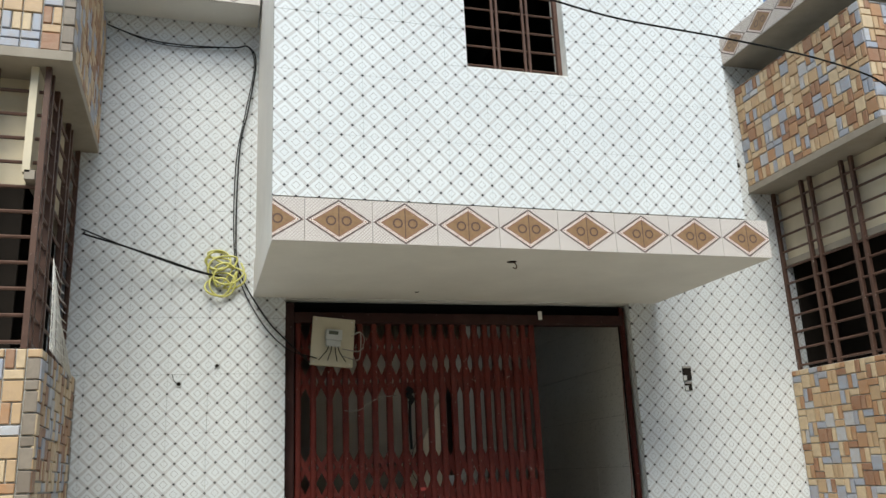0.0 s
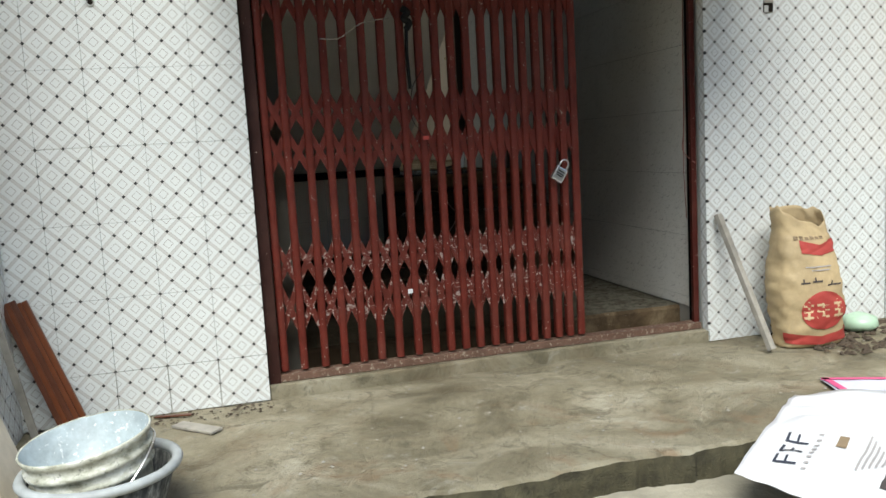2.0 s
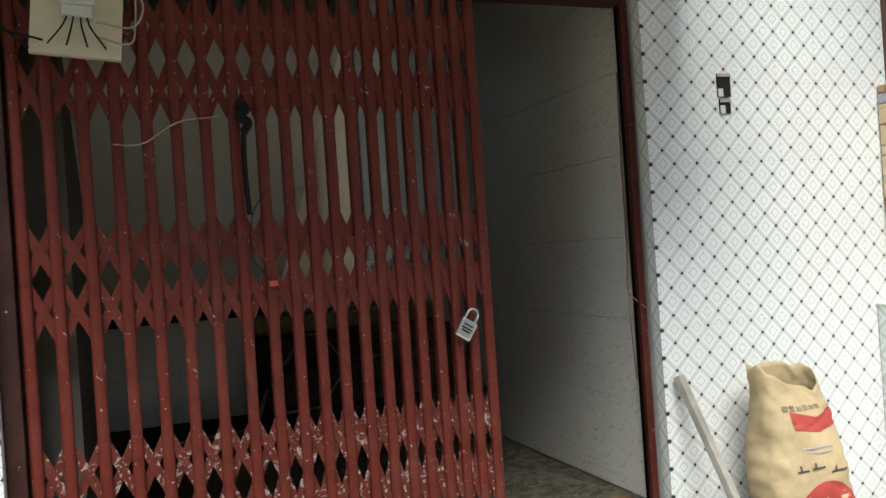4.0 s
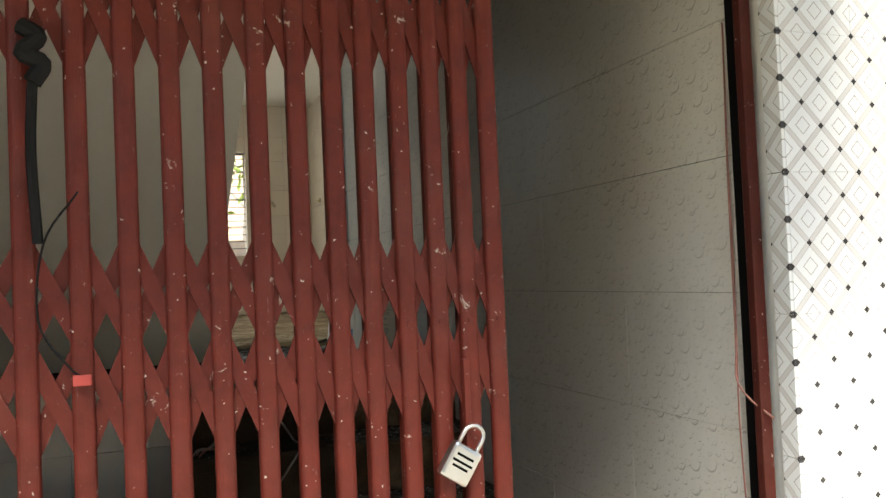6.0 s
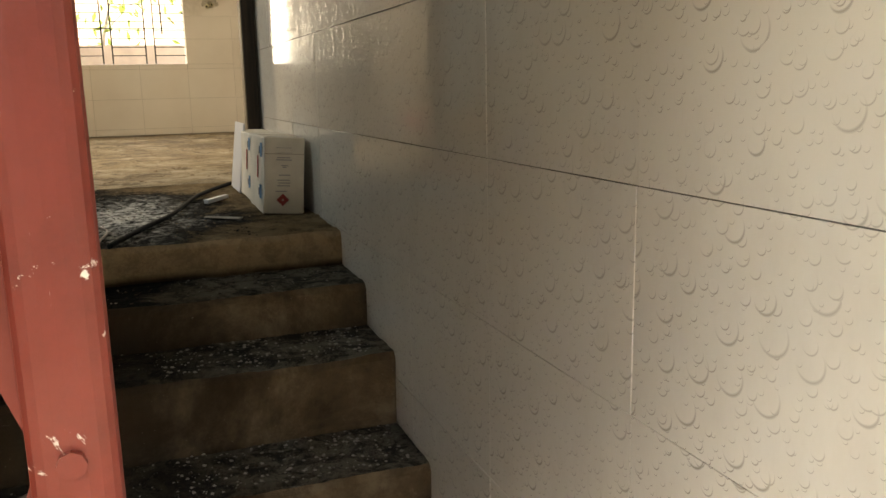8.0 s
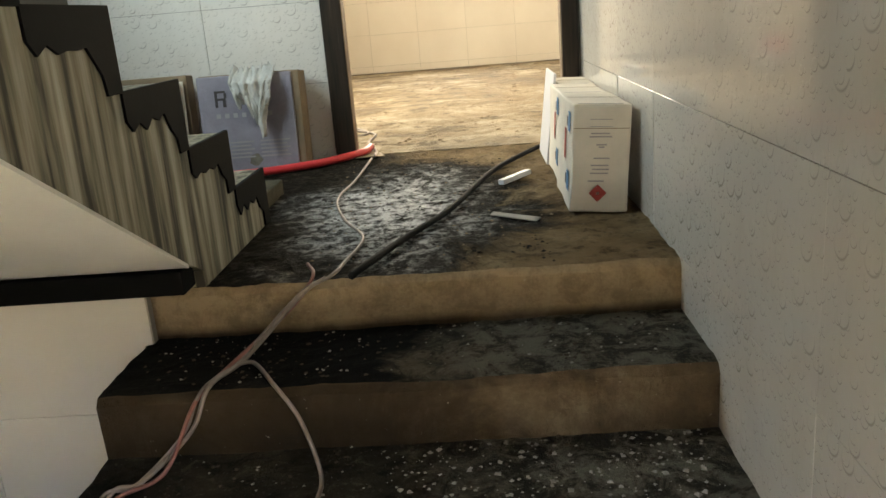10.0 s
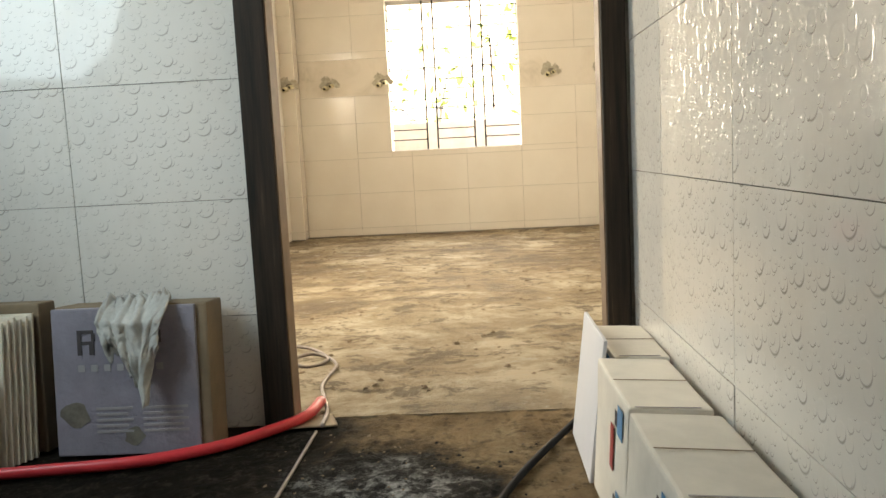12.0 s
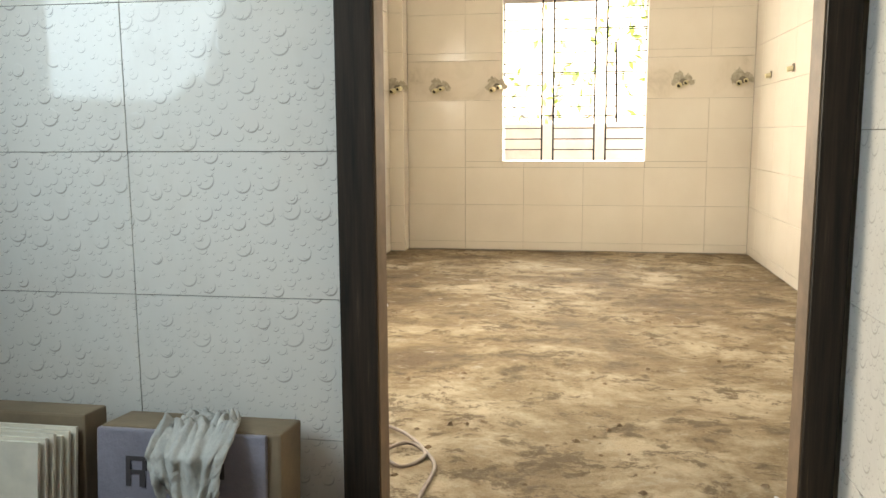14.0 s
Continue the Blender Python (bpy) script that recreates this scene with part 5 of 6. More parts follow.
def on_bag(name, material, u0, u1, z0, z1, shape="box", label=""):
    """A printed patch that follows the bag's front."""
    bm = bmesh.new()
    nu, nz = 22, 14
    grid = {}
    for i in range(nu + 1):
        for j in range(nz + 1):
            u, z = u0 + (u1 - u0) * i / nu, z0 + (z1 - z0) * j / nz
            if shape == "oval":
                p, q = 2 * i / nu - 1, 2 * j / nz - 1
                u = (u0 + u1) / 2 + (u1 - u0) / 2 * p * math.sqrt(max(0, 1 - q * q / 2))
                z = (z0 + z1) / 2 + (z1 - z0) / 2 * q * math.sqrt(max(0, 1 - p * p / 2))
            if shape == "wave":
                z += 0.03 * abs(u - (u0 + u1) / 2) / (u1 - u0) * 2 * (1 if j == nz else 0.6)
            v = z / 0.655
            c = max(-1.0, min(1.0, u / bag_radii(v)[0]))
            ca = math.copysign(abs(c) ** (1 / 0.6), c)
            grid[i, j] = bm.verts.new(bag_point(math.atan2(-math.sqrt(max(0.0, 1 - ca * ca)), ca), v, 0.004))
    for i in range(nu):
        for j in range(nz):
            bm.faces.new((grid[i, j], grid[i + 1, j], grid[i + 1, j + 1], grid[i, j + 1]))
    return part(name, bm, material, bag, label, True)


on_bag("red_oval", M_RED, -0.125, 0.150, 0.085, 0.275, "oval", "red printed oval")
on_bag("red_foot", M_RED, -0.19, 0.19, 0.008, 0.05, "wave", "red printed foot band")
on_bag("red_flash", M_RED, -0.08, 0.15, 0.445, 0.495, "wave", "red printed flash")
for u, w in ((-0.085, 0.055), (0.0, 0.075), (0.095, 0.055)):
    for dz, h in ((0.145, 0.012), (0.175, 0.011), (0.205, 0.012)):
        on_bag("pale_mark", M_PALEPRINT, u - w / 2, u + w / 2, dz, dz + h)
    on_bag("pale_mark", M_PALEPRINT, u - 0.006, u + 0.008, 0.140, 0.232)
for u, w, z in ((-0.09, 0.05, 0.318), (-0.02, 0.06, 0.322), (0.085, 0.09, 0.300)):
    on_bag("hand_mark", M_INK, u - w / 2, u + w / 2, z, z + 0.007)
    on_bag("hand_mark", M_INK, u - w / 4, u - w / 4 + 0.008, z, z + 0.024)
for u, w, z in ((0.0, 0.15, 0.392), (0.01, 0.11, 0.375)):
    on_bag("small_print", M_GREYINK, u - w / 2, u + w / 2, z, z + 0.005)
for k in range(6):
    on_bag("print_block", M_KRAFT, -0.105 + 0.031 * k, -0.105 + 0.031 * k + 0.022, 0.525, 0.545 + 0.005 * (k % 2))

stick = empty("wooden_batten", (2.735, 4.36, 0.0), label="weathered grey wooden batten leaning on the tiled wall", category="batten")
a, b = Vector((2.742, 4.345, 0.012)), Vector((2.655, 4.625, 0.625))
rot = (b - a).to_track_quat("Z", "Y").to_matrix().to_4x4()
part("batten", box(-0.017, 0.017, -0.013, 0.013, 0, (b - a).length, 0.003, turn=Matrix.Translation(a) @ rot), M_PLANK, stick)
gp = shaped("plastic_scrap", lathe([(0.001, 0.0), (0.06, 0.002), (0.085, 0.03), (0.075, 0.065), (0.03, 0.085), (0.001, 0.086)], (3.37, 4.50, 0.0), sides=14), M_GREEN, None, "crumpled pale green plastic beside the bag", True, category="plastic scrap")
for v in gp.data.vertices:
    v.co += Vector((noise.noise(v.co * 20), noise.noise(v.co * 23 + Vector((5, 0, 0))), 0.4 * noise.noise(v.co * 19))) * 0.022
    v.co.z = max(v.co.z, 0.001)

bag.scale = (0.87, 0.92, 0.955)


def sheet(name, corners, lift, material, label, category, seed, n=18, floor=None):
    """A limp sheet between four ground corners, given in turn."""
    bm = bmesh.new()
    c = [Vector(p) for p in corners]
    g = {}
    for i in range(n + 1):
        for j in range(n + 1):
            u, v = i / n, j / n
            p = (c[0] * (1 - u) + c[1] * u) * (1 - v) + (c[3] * (1 - u) + c[2] * u) * v
            p.z += lift * (0.5 + noise.noise((p.x * 4, p.y * 4, seed))) + lift * 0.4 * noise.noise((p.x * 13, p.y * 13, seed))
            if floor is not None:
                p.z = max(p.z, floor(p) + 0.004)
            g[i, j] = bm.verts.new(p)
    for i in range(n):
        for j in range(n):
            bm.faces.new((g[i, j], g[i + 1, j], g[i + 1, j + 1], g[i, j + 1]))
    ob = shaped(name, bm, material, None, label, True, category=category)
    t = ob.modifiers.new("thick", "SOLIDIFY")
    t.thickness = 0.003
    return ob


def porch_floor(p):
    return 0.0 if p.y > 3.44 else -0.11


card = sheet("flattened_carton", [(1.735, 3.19, 0.02), (2.00, 2.80, -0.02), (2.80, 3.42, 0.05), (2.375, 3.73, 0.03)], 0.035, M_CARD, "flattened white tile carton lying over the porch edge", "carton", 3.0, 24, porch_floor)


def on_card(name, material, u0, u1, v0, v1, label=""):
    """Print on the flattened carton: u along its long side, v across."""
    me = card.data
    n = 24
    def at(u, v):
        i, j = min(int(u * n), n - 1), min(int(v * n), n - 1)
        fu, fv = u * n - i, v * n - j
        p = [me.vertices[a * (n + 1) + b].co for a, b in ((i, j), (i + 1, j), (i + 1, j + 1), (i, j + 1))]
        return (p[0] * (1 - fu) + p[1] * fu) * (1 - fv) + (p[3] * (1 - fu) + p[2] * fu) * fv + Vector((0, 0, 0.0035))
    bm = bmesh.new()
    k = 8
    g = [[bm.verts.new(at(u0 + (u1 - u0) * i / k, v0 + (v1 - v0) * j / k)) for j in range(k + 1)] for i in range(k + 1)]
    for i in range(k):
        for j in range(k):
            bm.faces.new((g[i][j], g[i + 1][j], g[i + 1][j + 1], g[i][j + 1]))
    return part(name, bm, material, card, label)


for k in range(3):
    v = 0.16 + 0.10 * k
    on_card("brand_stroke", M_NAVY, 0.16, 0.30, v, v + 0.014)
    on_card("brand_stroke", M_NAVY, 0.16, 0.178, v, v + 0.07)
    on_card("brand_stroke", M_NAVY, 0.225, 0.24, v, v + 0.055)
for k in range(8):
    on_card("small_stroke", M_GREYINK, 0.34, 0.37, 0.13 + 0.043 * k, 0.145 + 0.043 * k)
for k in range(5):
    on_card("print_line", M_GREYINK, 0.62 + 0.03 * k, 0.634 + 0.03 * k, 0.20 + 0.02 * k, 0.52 - 0.03 * k)
on_card("print_block", M_INK, 0.78, 0.84, 0.12, 0.26)
on_card("torn_hole", M_KRAFT, 0.46, 0.52, 0.36, 0.45, "torn hole showing brown board")

mag = sheet("magazine", [(2.56, 3.69, 0.004), (2.70, 3.58, 0.004), (2.90, 3.76, 0.006), (2.62, 3.89, 0.006)], 0.008, M_PAPER, "glossy pink and lilac leaflet lying on the porch", "leaflet", 9.0, 10, porch_floor)
bm = bmesh.new()
for a, b in (((2.62, 3.885), (2.895, 3.755)), ((2.575, 3.71), (2.62, 3.885))):
    d = (Vector(b) - Vector(a))
    nrm = Vector((d.y, -d.x)).normalized() * 0.028
    vs = [bm.verts.new((p.x, p.y, 0.0175)) for p in (Vector(a), Vector(b), Vector(b) + nrm, Vector(a) + nrm)]
    bm.faces.new(vs)
part("pink_border", bm, M_PINK, mag, "pink printed border")

bk = empty("bucket", (-0.05, 3.66, -0.0), label="white plastic bucket splashed with cement inside a grey tub", category="bucket")
BC = (-0.045, 3.66, 0.0)
tub = empty("grey_tub", BC, label="worn grey plastic tub holding a bucket", category="tub")
part("tub_wall", lathe([(0.001, 0.004), (0.150, 0.0), (0.160, 0.01), (0.206, 0.150), (0.198, 0.152), (0.15, 0.02), (0.001, 0.016)], BC, sides=48), M_TUB, tub, "dark tub wall with pale cement drips", smooth=True)
part("tub_rim", lathe([(0.198, 0.148), (0.212, 0.146), (0.224, 0.152), (0.229, 0.163), (0.224, 0.173), (0.210, 0.176), (0.199, 0.170), (0.196, 0.158), (0.198, 0.148)], BC, sides=48), M_PALEGREY, tub, "thick cement-grey rim", smooth=True)
TB = Matrix.Translation((-0.045, 3.66, 0.018)) @ Matrix.Rotation(radians(-7), 4, "Y") @ Matrix.Rotation(radians(3), 4, "X")
bm = lathe([(0.001, 0.0), (0.138, 0.0), (0.146, 0.008), (0.160, 0.14), (0.170, 0.145), (0.171, 0.158), (0.163, 0.162), (0.166, 0.186), (0.176, 0.190), (0.177, 0.203), (0.168, 0.207), (0.171, 0.228), (0.178, 0.232), (0.182, 0.246), (0.179, 0.251), (0.176, 0.249)], (0, 0, 0), sides=56)
bmesh.ops.transform(bm, matrix=TB, verts=bm.verts[:])
part("bucket_wall", bm, M_BUCKET, bk, smooth=True)
bm = lathe([(0.1758, 0.2485), (0.172, 0.236), (0.136, 0.02), (0.001, 0.014)], (0, 0, 0), sides=56)
bmesh.ops.transform(bm, matrix=TB, verts=bm.verts[:])
part("bucket_inside", bm, M_BUCKETIN, bk, "smooth blue-white inside with a few splashes", smooth=True)
hd = [TB @ Vector((0.182 * math.cos(a), 0.182 * math.sin(a), 0.20 - 0.10 * math.sin(a) ** 2 if math.sin(a) < 0 else 0.2)) for a in [math.radians(d) for d in range(-60, 25, 6)]]
part("wire_handle", tube(hd, 0.003, sides=6), M_STEEL, bk)

def lean(name, foot, top, w, t, material, label, category, group=""):
    """A board standing on its foot and leaning to its top."""
    a, b = Vector(foot), Vector(top)
    z = (b - a).normalized()
    y = Vector((0, 1, 0)) - z * z.y
    y.normalize()
    x = y.cross(z)
    m = Matrix.Translation(a) @ Matrix((x, y, z)).transposed().to_4x4()
    return shaped(name, box(-w / 2, w / 2, -t / 2, t / 2, 0, (b - a).length, 0.002, turn=m), material, None, label, category=category, group=group)


for k, (dx, mat) in enumerate(((0.0, M_DARKBROWN), (0.020, M_BROWNWOOD), (0.040, M_DARKBROWN), (0.062, M_BROWNWOOD), (0.084, M_BROWNWOOD))):
    lean("wood_moulding", (-0.277 + dx, 4.475 + 0.006 * k, 0.004), (-0.478 + dx * 0.88, 4.605 + 0.006 * k, 0.520 + 0.006 * (k % 3)), 0.020, 0.016, mat, "dark varnished wooden moulding leaning in the corner", "moulding", "leaning mouldings")
lean("grey_batten", (-0.372, 4.43, 0.004), (-0.448, 4.31, 0.615), 0.026, 0.016, M_PLANK, "grey weathered batten leaning on the low wall", "batten")
for k in range(8):
    lean("floor_tile", (-0.335 - 0.017 * k, 3.95, 0.006), (-0.415 - 0.004 * k, 3.95, 0.268 + 0.003 * (k % 3)), 0.006 + 0.003 * (k % 2), 0.30, M_TILEFACE if k % 3 == 0 else M_BROWNWOOD if k % 2 else M_WHITE, "brown floor tile stacked on edge against the low wall", "tile", "tiles stacked on edge")
lean("scrap_strip", (0.12, 4.47, 0.006), (0.27, 4.31, 0.010), 0.010, 0.060, M_PLANK, "flat scrap of grey wood on the porch", "scrap")
lean("brown_strip", (0.03, 4.61, 0.006), (0.17, 4.57, 0.009), 0.006, 0.02, M_DARKBROWN, "brown wood strip on the porch", "scrap")


def crumbs(name, x0, x1, y0, y1, z, n, size, material, label, seed, category="rubble", floor=None):
    """Loose bits scattered over a patch, one mesh of stuff."""
    r = random.Random(seed)
    verts, faces = [], []
    for k in range(n):
        x, y = r.uniform(x0, x1), r.uniform(y0, y1)
        q = size * r.uniform(0.3, 1.0) ** 2
        zz = floor(x, y) if floor else z
        base = len(verts)
        rot = Euler((0, 0, r.uniform(0, 6.28))).to_matrix()
        for dx, dy, dz in ((-1, -0.8, 0), (1, -0.7, 0), (0.9, 0.8, 0), (-0.8, 1, 0), (-0.4, -0.4, 0.9), (0.5, -0.2, 0.7), (0.2, 0.5, 0.8)):
            d = rot @ Vector((dx * r.uniform(0.6, 1.2), dy * r.uniform(0.6, 1.2), dz)) * q
            verts.append((x + d.x, y + d.y, zz - 0.0005 + d.z * 0.7))
        faces += [tuple(base + i for i in f) for f in ((0, 1, 5, 4), (1, 2, 6, 5), (2, 3, 6), (3, 0, 4), (3, 4, 6), (4, 5, 6))]
    me = bpy.data.meshes.new(name)
    me.from_pydata(verts, [], faces)
    me.materials.append(material)
    return tagged(new(name, me), label, category, kind="stuff")


def stair_z(x, y):
    z = 0.145
    for y0, z0 in STEPS:
        if y > y0 + 0.03:
            z = z0
    return z


crumbs("rubble", 2.95, 3.64, 4.15, 4.63, 0.0, 420, 0.022, M_RUBBLE, "dark rubble and leaf litter in the porch corner", 5)
crumbs("wall_foot_grit", -0.45, 0.5, 4.50, 4.64, 0.0, 260, 0.009, M_RUBBLE, "dark grit along the foot of the wall", 6)
crumbs("porch_grit", -0.3, 3.4, 3.55, 4.62, 0.0, 420, 0.007, M_PLANK, "small grit scattered over the porch", 7)
crumbs("plaster_bits", 1.52, 2.57, 6.10, 6.88, 0.0, 420, 0.0042, M_PLANK, "pale plaster bits on the steps", 8, floor=stair_z)
crumbs("pale_grit", 2.02, 2.57, 6.12, 6.60, 0.0, 520, 0.0062, M_PLANK, "pale grey grit trodden over the steps by the wall", 14, floor=stair_z)
crumbs("stair_grit", 0.5, 2.57, 4.98, 6.06, 0.145, 500, 0.009, M_RUBBLE, "dark grit on the entrance floor", 9)
crumbs("tread_grit", 1.50, 2.58, 6.12, 6.88, 0.0, 900, 0.0055, M_RUBBLE, "dark crumbled mortar on the steps", 12, floor=stair_z)
crumbs("damp_crumbs", 1.70, 2.35, 6.93, 8.30, HALL - 0.003, 900, 0.006, M_MORTAR, "black crumbled mortar on the hall floor", 13)
crumbs("hall_grit", 1.72, 2.55, 6.95, 8.40, HALL - 0.002, 520, 0.005, M_KRAFT, "brown crumbs over the hall floor", 10)
crumbs("room_grit", 0.7, 3.3, 8.7, 13.3, HALL - 0.003, 900, 0.013, M_KRAFT, "brown crumbs over the room floor", 11)
net = shaped("torn_net", tube([(0, 0, 0), (0, 0, 0.01)], 0.001), M_WHITE, None, "torn white net hanging over the parapet", category="net")
rng = random.Random(21)
bm = bmesh.new()
for k in range(22):
    y0, y1 = 3.68 + 0.016 * k, 3.72 + 0.032 * k
    tube(curve([(-0.535, y0, 2.05 - 0.011 * k), (-0.528, (y0 + y1) / 2 + rng.uniform(-0.02, 0.02), 1.85 - 0.006 * k), (-0.530, y1, 1.69 - 0.002 * k)], 4), 0.0022, bm, 4)
for k in range(9):
    z = 1.72 + 0.036 * k
    tube(curve([(-0.532, 3.70, z + 0.02), (-0.527, 3.82 + 0.008 * (9 - k), z - 0.01), (-0.531, 3.90 + 0.04 * (9 - k), z)], 4), 0.0018, bm, 4)
bm.to_mesh(net.data)
bm.free()

# ---- in the hall ----
def carton(x0, x1, y0, y1, h, tiltdeg, label, marks):
    th = empty("tile_carton", ((x0 + x1) / 2, (y0 + y1) / 2, HALL), label=label, category="carton", group="cartons by the wall")
    m = Matrix.Translation(((x0 + x1) / 2, (y0 + y1) / 2, HALL + 0.002)) @ Matrix.Rotation(radians(tiltdeg), 4, "Y")
    w, d = (x1 - x0) / 2, (y1 - y0) / 2
    bm = box(-w, w, -d, d, 0, h, 0.006)
    bmesh.ops.subdivide_edges(bm, edges=bm.edges[:], cuts=2, use_grid_fill=True)
    for v in bm.verts:
        v.co += Vector((noise.noise(v.co * 9 + Vector((y0, 0, 0))), noise.noise(v.co * 8 + Vector((0, y0, 0))), 0.5 * noise.noise(v.co * 10))) * 0.004
    bmesh.ops.transform(bm, matrix=m, verts=bm.verts[:])
    part("carton_body", bm, M_WARMCARD, th, smooth=False)
    def mark(name, mat, u0, u1, z0, z1, side="front", turn=0):
        if side == "front":
            b = box(u0, u1, -d - 0.0036, -d - 0.0026, z0, z1)
        elif side == "top":
            b = box(u0, u1, z0, z1, h + 0.0022, h + 0.0030)
        else:
            b = box(-w - 0.0034, -w - 0.0026, u0, u1, z0, z1)
        if turn:
            c = Vector(((u0 + u1) / 2, 0, (z0 + z1) / 2))
            bmesh.ops.transform(b, matrix=Matrix.Translation(c) @ Matrix.Rotation(radians(turn), 4, "Y") @ Matrix.Translation(-c), verts=b.verts[:])
        bmesh.ops.transform(b, matrix=m, verts=b.verts[:])
        part(name, b, mat, th)
    if marks:
        mark("red_mark", M_RED, -0.020, 0.012, 0.035, 0.067, "front", 45)
        mark("pale_centre", M_WARMCARD, -0.0075, -0.0005, 0.0475, 0.0545, "front")
        for z, a, b in ((0.080, -0.030, 0.010), (0.100, -0.025, 0.020), (0.110, -0.020, 0.022), (0.120, -0.024, 0.020), (0.138, -0.018, 0.022), (0.172, -0.012, 0.014), (0.166, -0.006, 0.008), (0.192, -0.030, 0.026), (0.200, -0.026, 0.020)):
            mark("print_line", M_GREYINK, a, b, z, z + 0.0035)
        mark("stamp_box", M_GREYINK, -0.030, 0.026, 0.218, 0.2195)
        mark("stamp_box", M_GREYINK, -0.030, 0.026, 0.236, 0.2375)
        mark("flap_seam", M_KRAFT, -w + 0.004, w - 0.004, 0.214, 0.2155)
    mark("flap_seam", M_KRAFT, -w + 0.004, w - 0.004, -0.001, 0.002, "top")
    mark("dark_smudge", M_GREYINK, -w + 0.012, w - 0.020, -d + 0.006, -d + 0.010, "top")
    for z in (0.05, 0.20):
        mark("blue_mark", M_BLUE, -d + 0.03, -d + 0.075, z, z + 0.05, "side")
        mark("dark_mark", M_INK, -d + 0.075, -d + 0.10, z + 0.01, z + 0.035, "side")
    mark("red_mark", M_RED, -d + 0.11, -d + 0.14, 0.12, 0.20, "side")


carton(2.418, 2.562, 7.305, 7.63, 0.272, 4, "upright white tile carton with red and blue print", True)
carton(2.428, 2.565, 7.66, 7.99, 0.266, 3, "dented white tile carton behind another", False)
carton(2.470, 2.585, 8.02, 8.33, 0.258, 2, "white tile carton by the door jamb", False)
lean("white_board", (2.425, 8.16, HALL + 0.002), (2.462, 8.16, HALL + 0.30), 0.008, 0.30, M_CARD, "thin white board leaning on the cartons", "board")

# boxed tiles along the cross wall
for n, (x0, x1, y0, h, mat, lab) in enumerate(((1.176, 1.556, 8.285, 0.362, M_LILAC, "lilac tile carton wrapped in torn plastic against the wall"),)):
    th = empty("wrapped_carton", ((x0 + x1) / 2, 8.36, HALL), label=lab, category="carton")
    m = Matrix.Translation((0, 8.30, HALL + 0.002)) @ Matrix.Rotation(radians(-5), 4, "X")
    part("printed_face", box(x0, x1 - 0.028, -0.040, 0.020, 0, h - 0.004, 0.004, turn=m), mat, th)
    part("carton_side", box(x0 + 0.004, x1, -0.030, 0.085, 0.0, h, 0.006, turn=m), M_KRAFT, th, "brown carton edge")
    for a, b, z0, z1 in ((0.063, 0.073, 0.245, 0.305), (0.073, 0.103, 0.297, 0.305), (0.073, 0.103, 0.270, 0.278), (0.098, 0.107, 0.278, 0.297), (0.092, 0.104, 0.245, 0.270), (0.258, 0.268, 0.270, 0.300)):
        part("brand_stroke", box(x0 + a, x0 + b, -0.0418, -0.0402, z0, z1, turn=m), M_INK, th)
    for k in range(7):
        part("small_stroke", box(x0 + 0.062 + 0.032 * k, x0 + 0.078 + 0.032 * k, -0.0418, -0.0402, 0.205, 0.221, turn=m), M_GREYINK, th)
    for k in range(5):
        for a, b in ((0.10, 0.19), (0.215, 0.325)):
            part("print_line", box(x0 + a, x0 + b - 0.012 * (k % 2), -0.0418, -0.0402, 0.055 + 0.014 * k, 0.061 + 0.014 * k, turn=m), M_GREYINK, th)
    for cx, cz, r in ((0.05, 0.10, 0.04), (0.19, 0.045, 0.03)):
        bm = bmesh.new()
        vs = [bm.verts.new(m @ Vector((x0 + cx + r * (0.8 + 0.4 * noise.noise((k, cx * 9, 0))) * math.cos(k * 0.45), -0.0412, cz + r * (0.8 + 0.5 * noise.noise((k, 3, cx))) * math.sin(k * 0.45)))) for k in range(14)]
        bm.faces.new(vs)
        part("torn_patch", bm, M_SMUDGE, th, "torn dark patch")
for k in range(6):
    y = 8.20 + 0.014 * k
    m = Matrix.Translation((0, y, HALL + 0.002)) @ Matrix.Rotation(radians(-7), 4, "X")
    shaped("loose_tile", box(0.70 + 0.004 * k, 1.085 + 0.007 * k, -0.004, 0.004, 0, 0.345 + 0.004 * (k % 3), 0.001, turn=m), M_TILEFACE, None, "beige glazed floor tile stacked upright against the wall", category="tile", group="upright tiles")
m = Matrix.Translation((0, 8.31, HALL + 0.002)) @ Matrix.Rotation(radians(-4), 4, "X")
shaped("tile_box", box(0.66, 1.13, -0.01, 0.07, 0, 0.372, 0.006, turn=m), M_KRAFT, None, "brown tile box behind the loose tiles", category="carton")
m = Matrix.Translation((0, 8.165, HALL + 0.002)) @ Matrix.Rotation(radians(-7), 4, "X")
shaped("white_tile", box(0.78, 1.075, -0.003, 0.004, 0, 0.235, 0.001, turn=m), M_CARD, None, "glossy white tile leaning in front of the stack", category="tile")

# cloth thrown over the wrapped carton
cl = bmesh.new()
nu, nv = 44, 60
g = {}
